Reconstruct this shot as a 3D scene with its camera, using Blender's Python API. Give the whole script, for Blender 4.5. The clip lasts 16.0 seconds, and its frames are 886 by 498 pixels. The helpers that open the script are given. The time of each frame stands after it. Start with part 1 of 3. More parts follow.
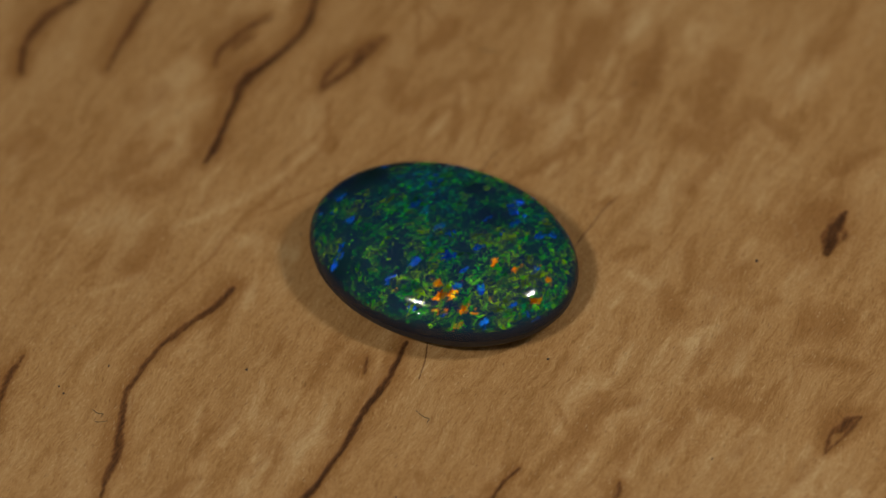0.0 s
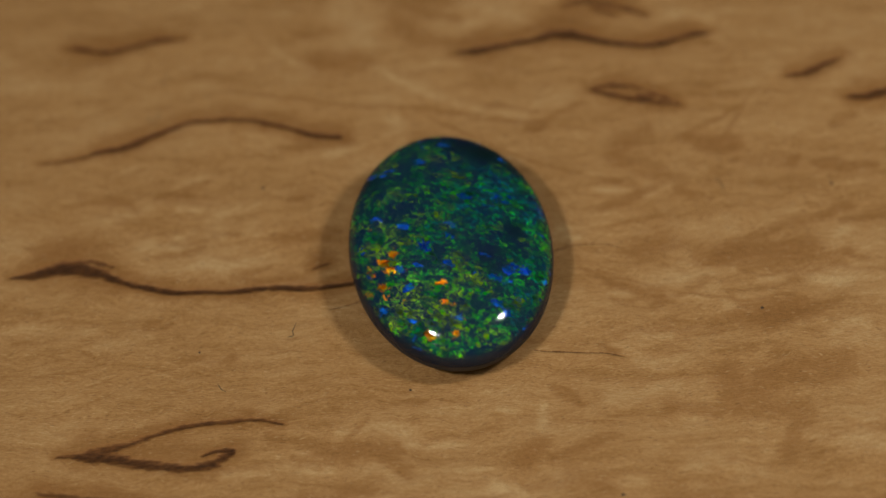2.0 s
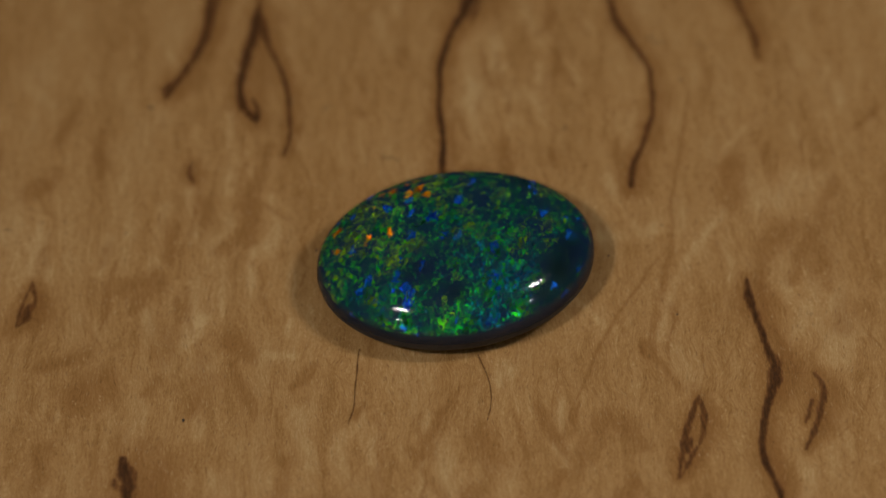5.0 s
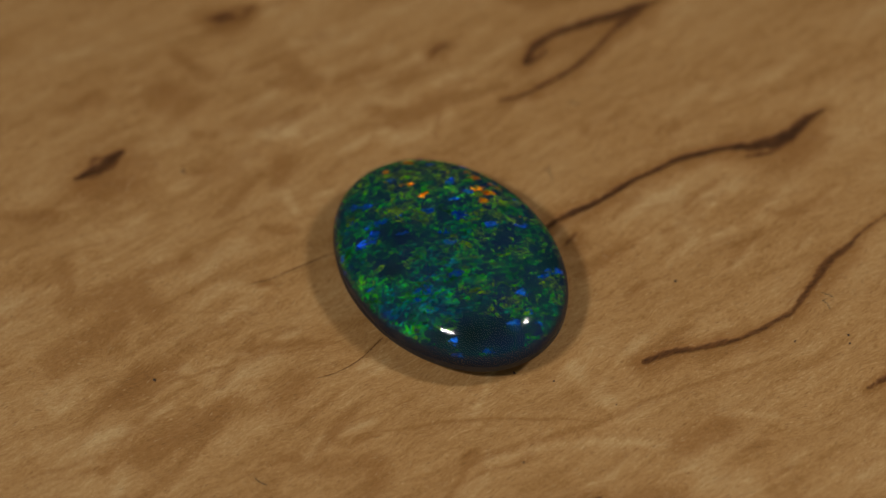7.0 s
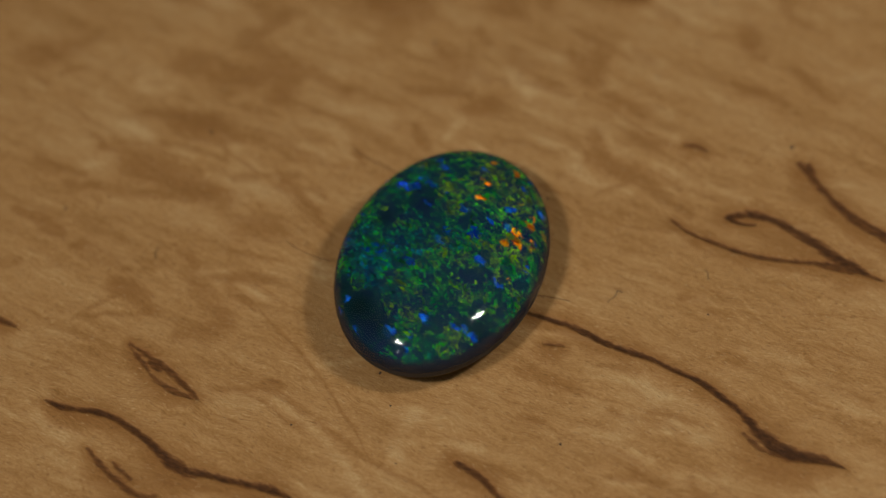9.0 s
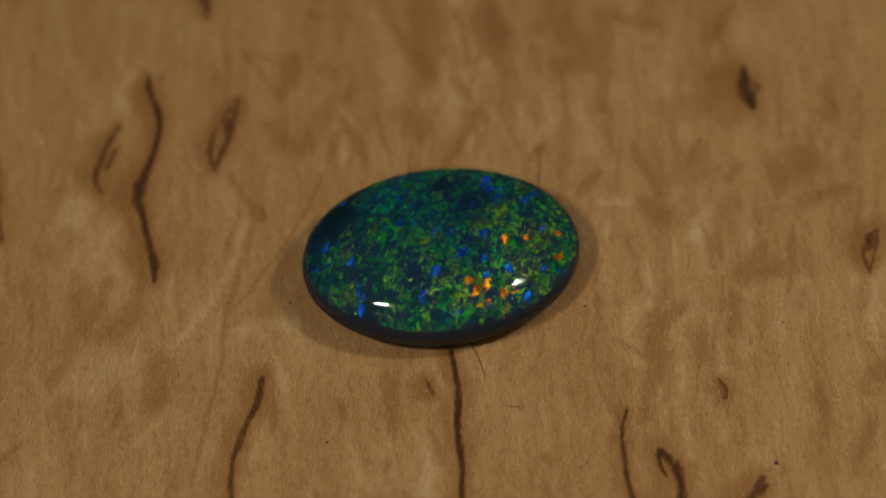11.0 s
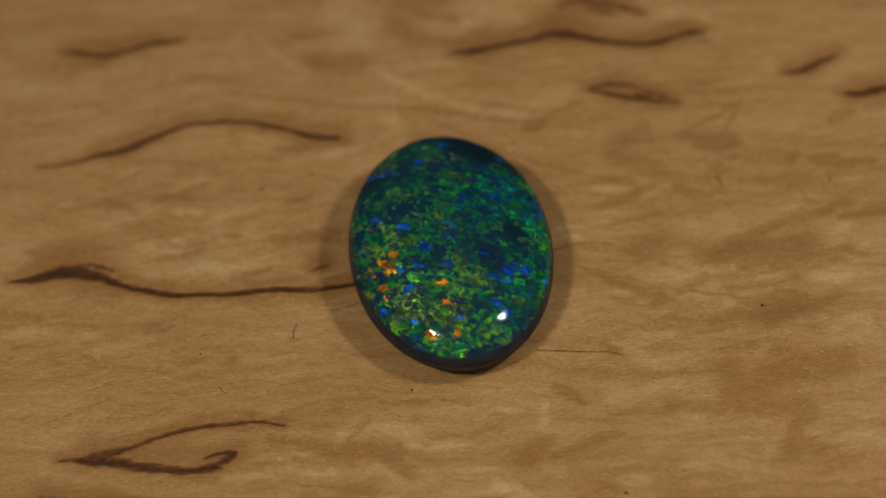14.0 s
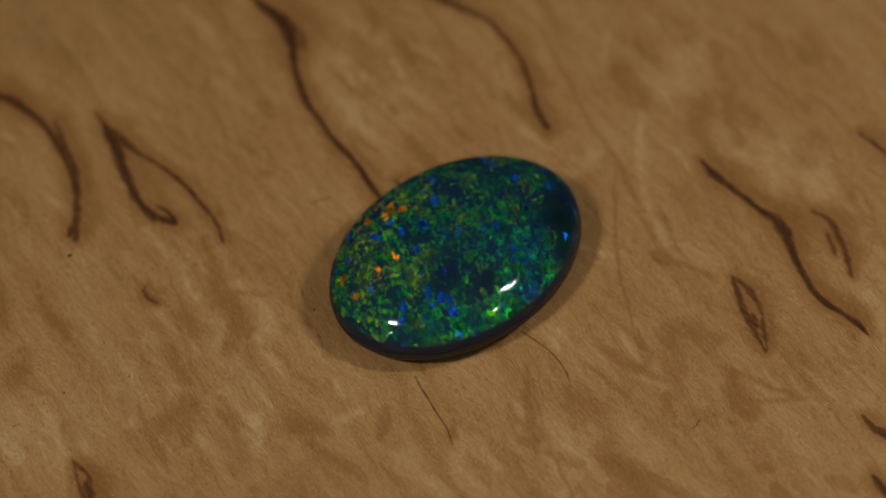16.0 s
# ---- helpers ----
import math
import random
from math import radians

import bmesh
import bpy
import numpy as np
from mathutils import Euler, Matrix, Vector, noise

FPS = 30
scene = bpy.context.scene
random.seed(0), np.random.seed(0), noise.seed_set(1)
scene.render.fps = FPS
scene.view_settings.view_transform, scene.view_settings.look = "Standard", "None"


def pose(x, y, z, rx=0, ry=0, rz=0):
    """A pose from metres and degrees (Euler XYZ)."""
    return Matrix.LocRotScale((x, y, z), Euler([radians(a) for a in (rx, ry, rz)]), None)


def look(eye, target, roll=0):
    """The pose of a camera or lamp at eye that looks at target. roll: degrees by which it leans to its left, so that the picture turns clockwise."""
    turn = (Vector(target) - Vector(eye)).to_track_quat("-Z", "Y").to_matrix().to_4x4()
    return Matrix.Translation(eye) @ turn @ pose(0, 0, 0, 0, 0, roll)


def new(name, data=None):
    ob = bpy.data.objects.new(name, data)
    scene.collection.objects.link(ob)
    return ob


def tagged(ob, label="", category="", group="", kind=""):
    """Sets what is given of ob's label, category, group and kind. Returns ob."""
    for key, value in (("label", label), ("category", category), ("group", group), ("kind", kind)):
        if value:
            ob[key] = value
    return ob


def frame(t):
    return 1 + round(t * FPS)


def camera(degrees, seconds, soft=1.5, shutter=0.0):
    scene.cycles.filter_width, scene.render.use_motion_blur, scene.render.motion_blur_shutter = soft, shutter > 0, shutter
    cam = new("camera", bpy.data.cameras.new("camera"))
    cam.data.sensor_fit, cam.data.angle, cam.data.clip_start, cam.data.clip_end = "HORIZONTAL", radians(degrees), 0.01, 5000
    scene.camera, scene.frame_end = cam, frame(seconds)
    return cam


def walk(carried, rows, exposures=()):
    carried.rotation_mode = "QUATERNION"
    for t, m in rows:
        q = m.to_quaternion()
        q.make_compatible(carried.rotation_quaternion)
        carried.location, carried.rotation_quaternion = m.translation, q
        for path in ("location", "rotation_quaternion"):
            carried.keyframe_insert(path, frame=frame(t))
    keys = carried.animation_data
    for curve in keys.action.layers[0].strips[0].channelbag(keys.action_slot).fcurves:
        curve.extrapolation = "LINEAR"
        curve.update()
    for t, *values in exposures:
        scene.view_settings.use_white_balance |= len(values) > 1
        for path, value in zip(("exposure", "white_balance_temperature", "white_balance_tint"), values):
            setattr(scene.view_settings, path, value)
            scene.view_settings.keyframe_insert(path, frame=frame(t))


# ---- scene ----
MM = 0.001
PERIOD = 12.02  # seconds for one clockwise turn of the board

cam = camera(15.5, 16.0)
cam.data.dof.use_dof = True
cam.data.dof.focus_distance = 0.1562
cam.data.dof.aperture_fstop = 25.0
EYE = look((0.0, -0.09404, 0.12944), (-0.000245, 0.001849, 0.0), -3.13)
EXPOSURE = ((0.0, -0.09), (1.0, 0.04), (2.0, 0.06), (3.0, -0.09), (4.0, -0.29), (5.3, -0.26), (6.5, -0.16), (7.5, -0.02), (8.5, -0.01),
            (9.5, -0.12), (10.8, -0.19), (12.0, -0.10), (13.0, 0.04), (14.0, 0.06), (15.0, -0.09), (16.0, -0.29))
walk(cam, [(0.0, EYE), (16.0, EYE)], EXPOSURE)

# ---- world and lamps ----
world = bpy.data.worlds.new("dim_room")
world.use_nodes = True
world.node_tree.nodes["Background"].inputs[0].default_value = (0.9, 0.95, 1.0, 1)
world.node_tree.nodes["Background"].inputs[1].default_value = 0.08
scene.world = world


def lamp(name, azimuth, elevation, distance, width, height, watts, colour):
    """A small soft lamp aimed at the stone; azimuth from the camera's side, positive to the right."""
    a, e = radians(azimuth), radians(elevation)
    data = bpy.data.lights.new(name, "AREA")
    data.shape, data.size, data.size_y, data.energy, data.color = "ELLIPSE", width, height, watts, colour
    ob = new(name, data)
    spot = Vector((math.sin(a) * math.cos(e), -math.cos(a) * math.cos(e), math.sin(e))) * distance
    ob.matrix_world = look(spot, (0, 0, 0))
    return ob


lamp("lamp_left", -44, 57, 0.20, 0.0259, 0.020, 0.158, (1.0, 0.94, 0.865))
lamp("lamp_right", 75, 57, 0.13, 0.0130, 0.0141, 0.0535, (1.0, 0.94, 0.865))
lamp("lamp_low_left", -33, 33, 0.30, 0.0204, 0.0084, 0.0288, (1.0, 0.95, 0.88))
lamp("lamp_low_right", 48, 36, 0.30, 0.0156, 0.0084, 0.0288, (1.0, 0.95, 0.88))
# Added broad fill in place of ceiling bounce, to soften shadows; no known lamp.
lamp("fill_overhead", 0, 89, 0.86, 1.3, 1.3, 0.24, (1.0, 0.94, 0.86))


# ---- materials ----
class Nodes:
    """Short names for building a node material."""

    def __init__(self, name):
        self.mat = bpy.data.materials.new(name)
        self.mat.use_nodes = True
        self.tree = self.mat.node_tree
        self.bsdf = self.tree.nodes["Principled BSDF"]

    def add(self, kind, **values):
        n = self.tree.nodes.new(kind)
        for k, v in values.items():
            setattr(n, k, v)
        return n

    def link(self, a, b):
        self.tree.links.new(a, b)

    def put(self, socket, v):
        if isinstance(v, bpy.types.NodeSocket):
            self.link(v, socket)
        else:
            socket.default_value = v

    def attr(self, name):
        return self.add("ShaderNodeAttribute", attribute_name=name).outputs["Fac"]

    def coords(self):
        return self.add("ShaderNodeTexCoord").outputs["Object"]

    def mapping(self, v, scale, turn=0.0, shift=(0, 0, 0)):
        n = self.add("ShaderNodeMapping")
        self.link(v, n.inputs[0])
        n.inputs["Location"].default_value = shift
        n.inputs["Rotation"].default_value = (0, 0, radians(turn))
        n.inputs["Scale"].default_value = scale
        return n.outputs[0]

    def noise(self, v, scale, detail=3.0, rough=0.5, distort=0.0):
        n = self.add("ShaderNodeTexNoise")
        self.link(v, n.inputs["Vector"])
        for k, x in (("Scale", scale), ("Detail", detail), ("Roughness", rough), ("Distortion", distort)):
            n.inputs[k].default_value = x
        return n.outputs["Fac"], n.outputs["Color"]

    def cells(self, v, scale, rand=1.0):
        n = self.add("ShaderNodeTexVoronoi")
        self.link(v, n.inputs["Vector"])
        n.inputs["Scale"].default_value = scale
        n.inputs["Randomness"].default_value = rand
        return n.outputs["Distance"], n.outputs["Color"]

    def math(self, op, a, b=0.0, c=0.0, clamp=False):
        n = self.add("ShaderNodeMath", operation=op, use_clamp=clamp)
        for s, v in zip(n.inputs, (a, b, c)):
            self.put(s, v)
        return n.outputs[0]

    def span(self, v, a, b, lo=0.0, hi=1.0):
        n = self.add("ShaderNodeMapRange", interpolation_type="SMOOTHSTEP")
        for s, x in zip(n.inputs, (v, a, b, lo, hi)):
            self.put(s, x)
        return n.outputs[0]

    def mix(self, fac, a, b, blend="MIX"):
        n = self.add("ShaderNodeMix", data_type="RGBA", blend_type=blend)
        self.put(n.inputs[0], fac)
        for s, v in ((n.inputs[6], a), (n.inputs[7], b)):
            self.put(s, (*v, 1) if isinstance(v, tuple) else v)
        return n.outputs[2]

    def ramp(self, fac, *stops):
        n = self.add("ShaderNodeValToRGB")
        self.link(fac, n.inputs[0])
        els = n.color_ramp.elements
        while len(els) < len(stops):
            els.new(0.5)
        for e, (at, col) in zip(els, stops):
            e.position, e.color = at, (*col, 1)
        return n.outputs[0]

    def split(self, c):
        n = self.add("ShaderNodeSeparateColor")
        self.link(c, n.inputs[0])
        return n.outputs

    def vmath(self, op, a, b):
        n = self.add("ShaderNodeVectorMath", operation=op)
        self.put(n.inputs[0], a)
        self.put(n.inputs[3 if op == "SCALE" else 1], b)
        return n.outputs[0]

    def bump(self, height, strength, distance, normal=None):
        n = self.add("ShaderNodeBump")
        self.link(height, n.inputs["Height"])
        n.inputs["Strength"].default_value, n.inputs["Distance"].default_value = strength, distance
        if normal:
            self.link(normal, n.inputs["Normal"])
        return n.outputs[0]

    def set(self, **values):
        for k, v in values.items():
            self.put(self.bsdf.inputs[k.replace("_", " ")], v)
        return self.mat


GRAIN = 59.6  # degrees from the board's x axis


def wood_material():
    m = Nodes("figured_birch_wood")
    co = m.coords()
    along = m.mapping(co, (1000, 1000, 1000), 0)
    turned = m.mapping(along, (1, 1, 1), -GRAIN)
    swirl = m.vmath("SCALE", m.vmath("SUBTRACT", m.noise(turned, 0.30, 2, 0.5)[1], (0.5, 0.5, 0.5)), 1.2)
    ruffle = m.vmath("SCALE", m.vmath("SUBTRACT", m.noise(turned, 1.1, 3, 0.6)[1], (0.5, 0.5, 0.5)), 0.42)
    drift = m.vmath("ADD", m.vmath("ADD", turned, swirl), ruffle)
    broad, _ = m.noise(m.mapping(turned, (0.07, 0.26, 0.3)), 1.0, 2, 0.5, 0.4)
    curl, _ = m.noise(m.mapping(drift, (0.20, 0.95, 1.0), 8, (3, 7, 0)), 0.8, 3, 0.5, 0.3)
    flame, _ = m.noise(m.mapping(drift, (0.45, 2.6, 2), -6, (9, 2, 0)), 0.8, 4, 0.6, 0.3)
    fibre, _ = m.noise(m.mapping(drift, (1.2, 13.0, 8), 0, (1, 5, 0)), 1.0, 5, 0.75, 0.15)
    grit, _ = m.noise(m.mapping(drift, (5.0, 17.0, 9.0)), 1.0, 4, 0.78)

    def swing(v, k):
        return m.math("MULTIPLY", m.math("SUBTRACT", v, 0.5), k)

    tone = m.math("ADD", swing(broad, 0.20), swing(curl, 0.20))
    tone = m.math("ADD", tone, swing(flame, 0.22))
    tone = m.math("ADD", tone, m.math("ADD", swing(fibre, 0.42), swing(grit, 0.46)))
    tone = m.math("ADD", tone, m.math("MULTIPLY", m.attr("pale"), 0.12))
    tone = m.math("SUBTRACT", tone, m.math("MULTIPLY", m.attr("stain"), 0.078))
    base = m.ramp(m.math("ADD", tone, 0.525), (0.26, (0.19, 0.077, 0.018)), (0.42, (0.348, 0.178, 0.056)),
                  (0.54, (0.478, 0.267, 0.098)), (0.72, (0.645, 0.440, 0.212)))
    red = m.math("MULTIPLY", m.attr("stain"), m.span(flame, 0.36, 0.60, 0.25, 1.0))
    base = m.mix(m.math("MULTIPLY", red, 0.46), base, (0.265, 0.108, 0.026))
    vein = m.attr("vein")
    rough_vein = m.math("ADD", vein, m.math("MULTIPLY", m.math("SUBTRACT", m.noise(m.mapping(turned, (2.2, 7, 6)), 1.0, 4, 0.7)[0], 0.5), 1.5))
    rough_vein = m.math("MULTIPLY", rough_vein, m.span(vein, 0.02, 0.15))
    col = m.mix(m.span(rough_vein, 0.04, 0.66, 0, 0.85), base, (0.145, 0.056, 0.016))
    col = m.mix(m.span(rough_vein, 0.48, 1.15, 0, 0.92), col, (0.048, 0.020, 0.008))
    pores, pick = m.cells(m.mapping(drift, (1.5, 7.5, 6)), 1.0)
    dash = m.math("MULTIPLY", m.span(pores, 0.30, 0.10), m.span(m.split(pick)[0], 0.45, 0.75))
    col = m.mix(m.math("MULTIPLY", dash, 0.42), col, (0.13, 0.055, 0.018))
    # Pale dashes paint the fibres' bright glints into the base colour.
    sheen, pick = m.cells(m.mapping(drift, (2.0, 9.0, 6), 5, (4, 4, 1)), 1.0)
    painted_glint = m.math("MULTIPLY", m.span(sheen, 0.32, 0.12), m.span(m.split(pick)[1], 0.55, 0.85))
    painted_glint = m.math("MULTIPLY", painted_glint, m.span(vein, 0.3, 0.05))
    col = m.mix(m.math("MULTIPLY", painted_glint, 0.36), col, (0.74, 0.54, 0.29))
    rust, _ = m.noise(m.mapping(drift, (0.6, 4.2, 3), 0, (6, 1, 0)), 1.0, 4, 0.65, 0.3)
    col = m.mix(m.span(rust, 0.54, 0.74, 0, 0.30), col, (0.235, 0.090, 0.020))
    height = m.math("ADD", m.math("MULTIPLY", fibre, 0.9), m.math("MULTIPLY", grit, 0.9))
    height = m.math("ADD", height, m.math("MULTIPLY", m.math("SUBTRACT", painted_glint, dash), 0.25))
    height = m.math("ADD", m.math("SUBTRACT", height, m.math("MULTIPLY", vein, 0.9)), m.math("MULTIPLY", flame, 0.4))
    normal = m.bump(height, 1.0, 0.00005)
    gloss = m.span(grit, 0.35, 0.65, 0.36, 0.60)
    return m.set(Base_Color=col, Roughness=gloss, Normal=normal, Specular_IOR_Level=0.16)


def opal_material():
    """Dark body with ragged flakes, each a small tilted mirror of its own hue, so that they flash and fade as the stone turns."""
    m = Nodes("black_opal")
    co = m.mapping(m.coords(), (1000, 1000, 1000))
    flow = m.mapping(co, (1, 1, 1), -62)
    geo = m.add("ShaderNodeNewGeometry").outputs["Normal"]
    warm, teal, dull, core, blue = m.attr("warm"), m.attr("teal"), m.attr("dull"), m.attr("core"), m.attr("blue")

    def centred(v, k):
        return m.math("MULTIPLY", m.math("SUBTRACT", v, 0.5), k)

    def warped(scale, amount, detail):
        _, wob = m.noise(flow, scale, detail, 0.65)
        return m.vmath("ADD", flow, m.vmath("SCALE", m.vmath("SUBTRACT", wob, (0.5, 0.5, 0.5)), amount))

    wide, close = warped(0.8, 1.7, 3), warped(3.4, 0.55, 4)
    region, _ = m.noise(m.mapping(flow, (1, 1, 1), 0, (7, 3, 1)), 0.55, 3, 0.6, 0.4)
    _, clump = m.cells(m.mapping(wide, (0.9, 1.5, 1.2)), 1.0)
    _, grain = m.cells(m.mapping(close, (3.2, 5.6, 4.4)), 1.0)
    p, g = m.split(clump), m.split(grain)
    worm, _ = m.noise(m.mapping(wide, (1.0, 2.1, 1.6), 0, (4, 9, 2)), 2.9, 3, 0.6, 0.9)
    leaf, _ = m.noise(m.mapping(wide, (1.0, 1.8, 1.4), 0, (1, 6, 3)), 2.6, 6, 0.72, 0.7)
    fine, glint = m.noise(m.mapping(close, (1.0, 1.8, 1.4)), 6.5, 4, 0.7, 0.9)

    # where the flakes lie: leaf-like patches, and crinkled threads between them
    lively = m.math("ADD", centred(p[1], 0.55), centred(region, 1.3))
    lively = m.math("ADD", lively, m.math("MULTIPLY", m.math("ADD", m.math("ADD", warm, teal), m.math("MULTIPLY", blue, 0.5)), 0.22))
    lively = m.math("SUBTRACT", lively, m.math("MULTIPLY", dull, 0.95))
    leaves = m.span(m.math("ADD", leaf, m.math("ADD", m.math("MULTIPLY", lively, 0.22), centred(g[1], 0.22))), 0.590, 0.645)
    threads = m.span(m.math("ABSOLUTE", m.math("SUBTRACT", worm, 0.5)), 0.030, 0.010)
    threads = m.math("MULTIPLY", threads, m.span(m.math("ADD", lively, centred(g[2], 0.6)), -0.16, 0.16))
    flake = m.math("MULTIPLY", m.math("MAXIMUM", leaves, threads), m.span(fine, 0.40, 0.56))
    flake = m.math("MULTIPLY", m.math("MULTIPLY", flake, core), m.span(dull, 0.75, 0.35))
    flake = m.span(flake, 0.30, 0.46)

    hue = m.math("ADD", centred(p[0], 0.46), centred(g[0], 0.42))
    hue = m.math("ADD", hue, centred(region, 0.5))
    hue = m.math("ADD", hue, m.math("MULTIPLY", warm, 0.20))
    hue = m.math("SUBTRACT", hue, m.math("MULTIPLY", teal, 0.30))
    hue = m.math("MINIMUM", m.math("ADD", hue, 0.52, clamp=True), 0.74)
    vivid = m.ramp(hue, (0.04, (0.004, 0.34, 0.62)), (0.18, (0.004, 0.66, 0.34)), (0.34, (0.006, 0.80, 0.04)), (0.52, (0.06, 0.95, 0.003)),
                   (0.68, (0.24, 0.98, 0.003)), (0.76, (0.55, 0.92, 0.003)))
    facet = m.math("MULTIPLY_ADD", m.math("POWER", g[2], 1.5), 1.35, 0.20, clamp=True)
    vivid = m.mix(facet, (0.003, 0.016, 0.024), vivid)

    # single spots of blue and of orange
    dot, pick = m.cells(m.mapping(close, (1.4, 2.3, 1.9), 0, (3, 8, 5)), 1.0)
    q = m.split(pick)
    blot = m.math("MULTIPLY", m.span(m.math("ADD", dot, centred(leaf, 2.2)), 0.52, 0.34), m.span(fine, 0.36, 0.52, 0.25, 1.0))
    blot = m.math("MULTIPLY", m.math("MULTIPLY", blot, core), m.span(dull, 0.7, 0.3))
    blot = m.span(blot, 0.25, 0.45)
    azure = m.math("MULTIPLY", blot, m.span(m.math("ADD", q[0], m.math("MULTIPLY", blue, 0.34)), 0.91, 0.95))
    amber = m.math("MULTIPLY", blot, m.span(m.math("ADD", q[1], m.math("MULTIPLY", warm, 0.42)), 1.12, 1.16))

    haze, _ = m.noise(flow, 0.8, 5, 0.65)
    body = m.mix(m.span(haze, 0.38, 0.62), (0.007, 0.018, 0.060), (0.006, 0.032, 0.048))
    dust, _ = m.noise(m.mapping(close, (1.0, 2.2, 1.5), 0, (5, 5, 5)), 5.0, 5, 0.75, 0.5)
    dim = m.math("MULTIPLY", m.span(m.math("ADD", dust, m.math("MULTIPLY", lively, 0.15)), 0.46, 0.62), core)
    body = m.mix(m.math("MULTIPLY", dim, 0.09), body, vivid)
    body = m.mix(m.math("MULTIPLY", dull, 0.9, clamp=True), body, (0.003, 0.012, 0.009))
    body = m.mix(core, (0.010, 0.017, 0.030), body)
    col = m.mix(flake, body, vivid)
    col = m.mix(azure, col, m.mix(g[1], (0.004, 0.05, 0.75), (0.008, 0.24, 0.80)))
    col = m.mix(amber, col, m.mix(g[2], (1.0, 0.20, 0.003), (1.0, 0.55, 0.004)))
    on = m.math("MAXIMUM", flake, m.math("MAXIMUM", azure, amber))

    tilt = m.vmath("ADD", m.vmath("SCALE", m.vmath("SUBTRACT", clump, (0.5, 0.5, 0.5)), 1.5),
                   m.vmath("SCALE", m.vmath("SUBTRACT", grain, (0.5, 0.5, 0.5)), 1.1))
    tilt = m.vmath("ADD", tilt, m.vmath("SCALE", m.vmath("SUBTRACT", glint, (0.5, 0.5, 0.5)), 1.3))
    normal = m.vmath("NORMALIZE", m.vmath("ADD", m.vmath("ADD", geo, (0, 0, 0.3)), m.vmath("SCALE", tilt, on)), (0, 0, 0))
    return m.set(Base_Color=col, Metallic=m.math("MULTIPLY", on, 0.70), Roughness=0.46, Normal=normal, Specular_IOR_Level=0.03)


def clear_skin_material():
    """The polished, clear outer skin of the stone."""
    m = Nodes("clear_opal_skin")
    out = m.tree.nodes["Material Output"]
    clear, gloss, mix, fres = (m.add("ShaderNodeBsdfTransparent"), m.add("ShaderNodeBsdfGlossy"), m.add("ShaderNodeMixShader"),
                               m.add("ShaderNodeLayerWeight"))
    clear.inputs[0].default_value = (1, 1, 1, 1)
    co = m.mapping(m.coords(), (1000, 1000, 1000))
    wear, _ = m.noise(co, 3.0, 4, 0.6)
    m.link(m.span(wear, 0.35, 0.7, 0.03, 0.10), gloss.inputs["Roughness"])
    m.link(m.bump(m.noise(co, 0.7, 2, 0.5)[0], 0.10, 0.00004), gloss.inputs["Normal"])
    glance = m.math("POWER", fres.outputs["Facing"], 5.0)
    m.link(m.math("MULTIPLY_ADD", glance, 0.55, 0.034), mix.inputs[0])
    m.link(clear.outputs[0], mix.inputs[1])
    m.link(gloss.outputs[0], mix.inputs[2])
    m.link(mix.outputs[0], out.inputs["Surface"])
    return m.mat


def potch_material():
    m = Nodes("grey_potch")
    co = m.mapping(m.coords(), (1000, 1000, 1000))
    n, _ = m.noise(co, 1.3, 4, 0.6)
    fine, _ = m.noise(co, 9, 3, 0.6)
    col = m.ramp(n, (0.3, (0.022, 0.026, 0.034)), (0.7, (0.042, 0.047, 0.058)))
    return m.set(Base_Color=col, Roughness=m.span(fine, 0.3, 0.7, 0.4, 0.55), Specular_IOR_Level=0.1)


def plain_material(name, a, b, scale, rough):
    m = Nodes(name)
    n, _ = m.noise(m.coords(), scale, 4, 0.6)
    fine, _ = m.noise(m.coords(), scale * 12, 3, 0.6)
    return m.set(Base_Color=m.ramp(n, (0.3, a), (0.7, b)), Roughness=rough, Normal=m.bump(fine, 0.15, 0.05 / scale))


WOOD, OPAL, SKIN, POTCH = wood_material(), opal_material(), clear_skin_material(), potch_material()
DUST = plain_material("dark_dust", (0.035, 0.020, 0.012), (0.10, 0.06, 0.035), 9000, 0.8)
LINT = plain_material("brown_fibre", (0.05, 0.035, 0.015), (0.12, 0.09, 0.04), 4000, 0.7)
PLASTER = plain_material("white_plaster", (0.55, 0.55, 0.54), (0.66, 0.66, 0.64), 2.0, 0.9)
TABLE = plain_material("dark_table_laminate", (0.05, 0.045, 0.04), (0.09, 0.08, 0.07), 6.0, 0.5)


def part(name, bm, material, parent=None, label=""):
    me = bpy.data.meshes.new(name)
    bm.to_mesh(me)
    bm.free()
    me.materials.append(material)
    me.polygons.foreach_set("use_smooth", [True] * len(me.polygons))
    ob = new(name, me)
    ob.parent = parent
    return tagged(ob, label)


# ---- room ----
FLOOR = -14.45 * MM


def slab(name, x0, y0, z0, x1, y1, z1, material, label):
    bm = bmesh.new()
    bmesh.ops.create_cube(bm, size=1, matrix=Matrix.Translation(((x0 + x1) / 2, (y0 + y1) / 2, (z0 + z1) / 2))
                          @ Matrix.Diagonal((x1 - x0, y1 - y0, z1 - z0, 1)))
    ob = part(name, bm, material)
    ob.data.polygons.foreach_set("use_smooth", [False] * len(ob.data.polygons))
    return tagged(ob, label, kind="structure")


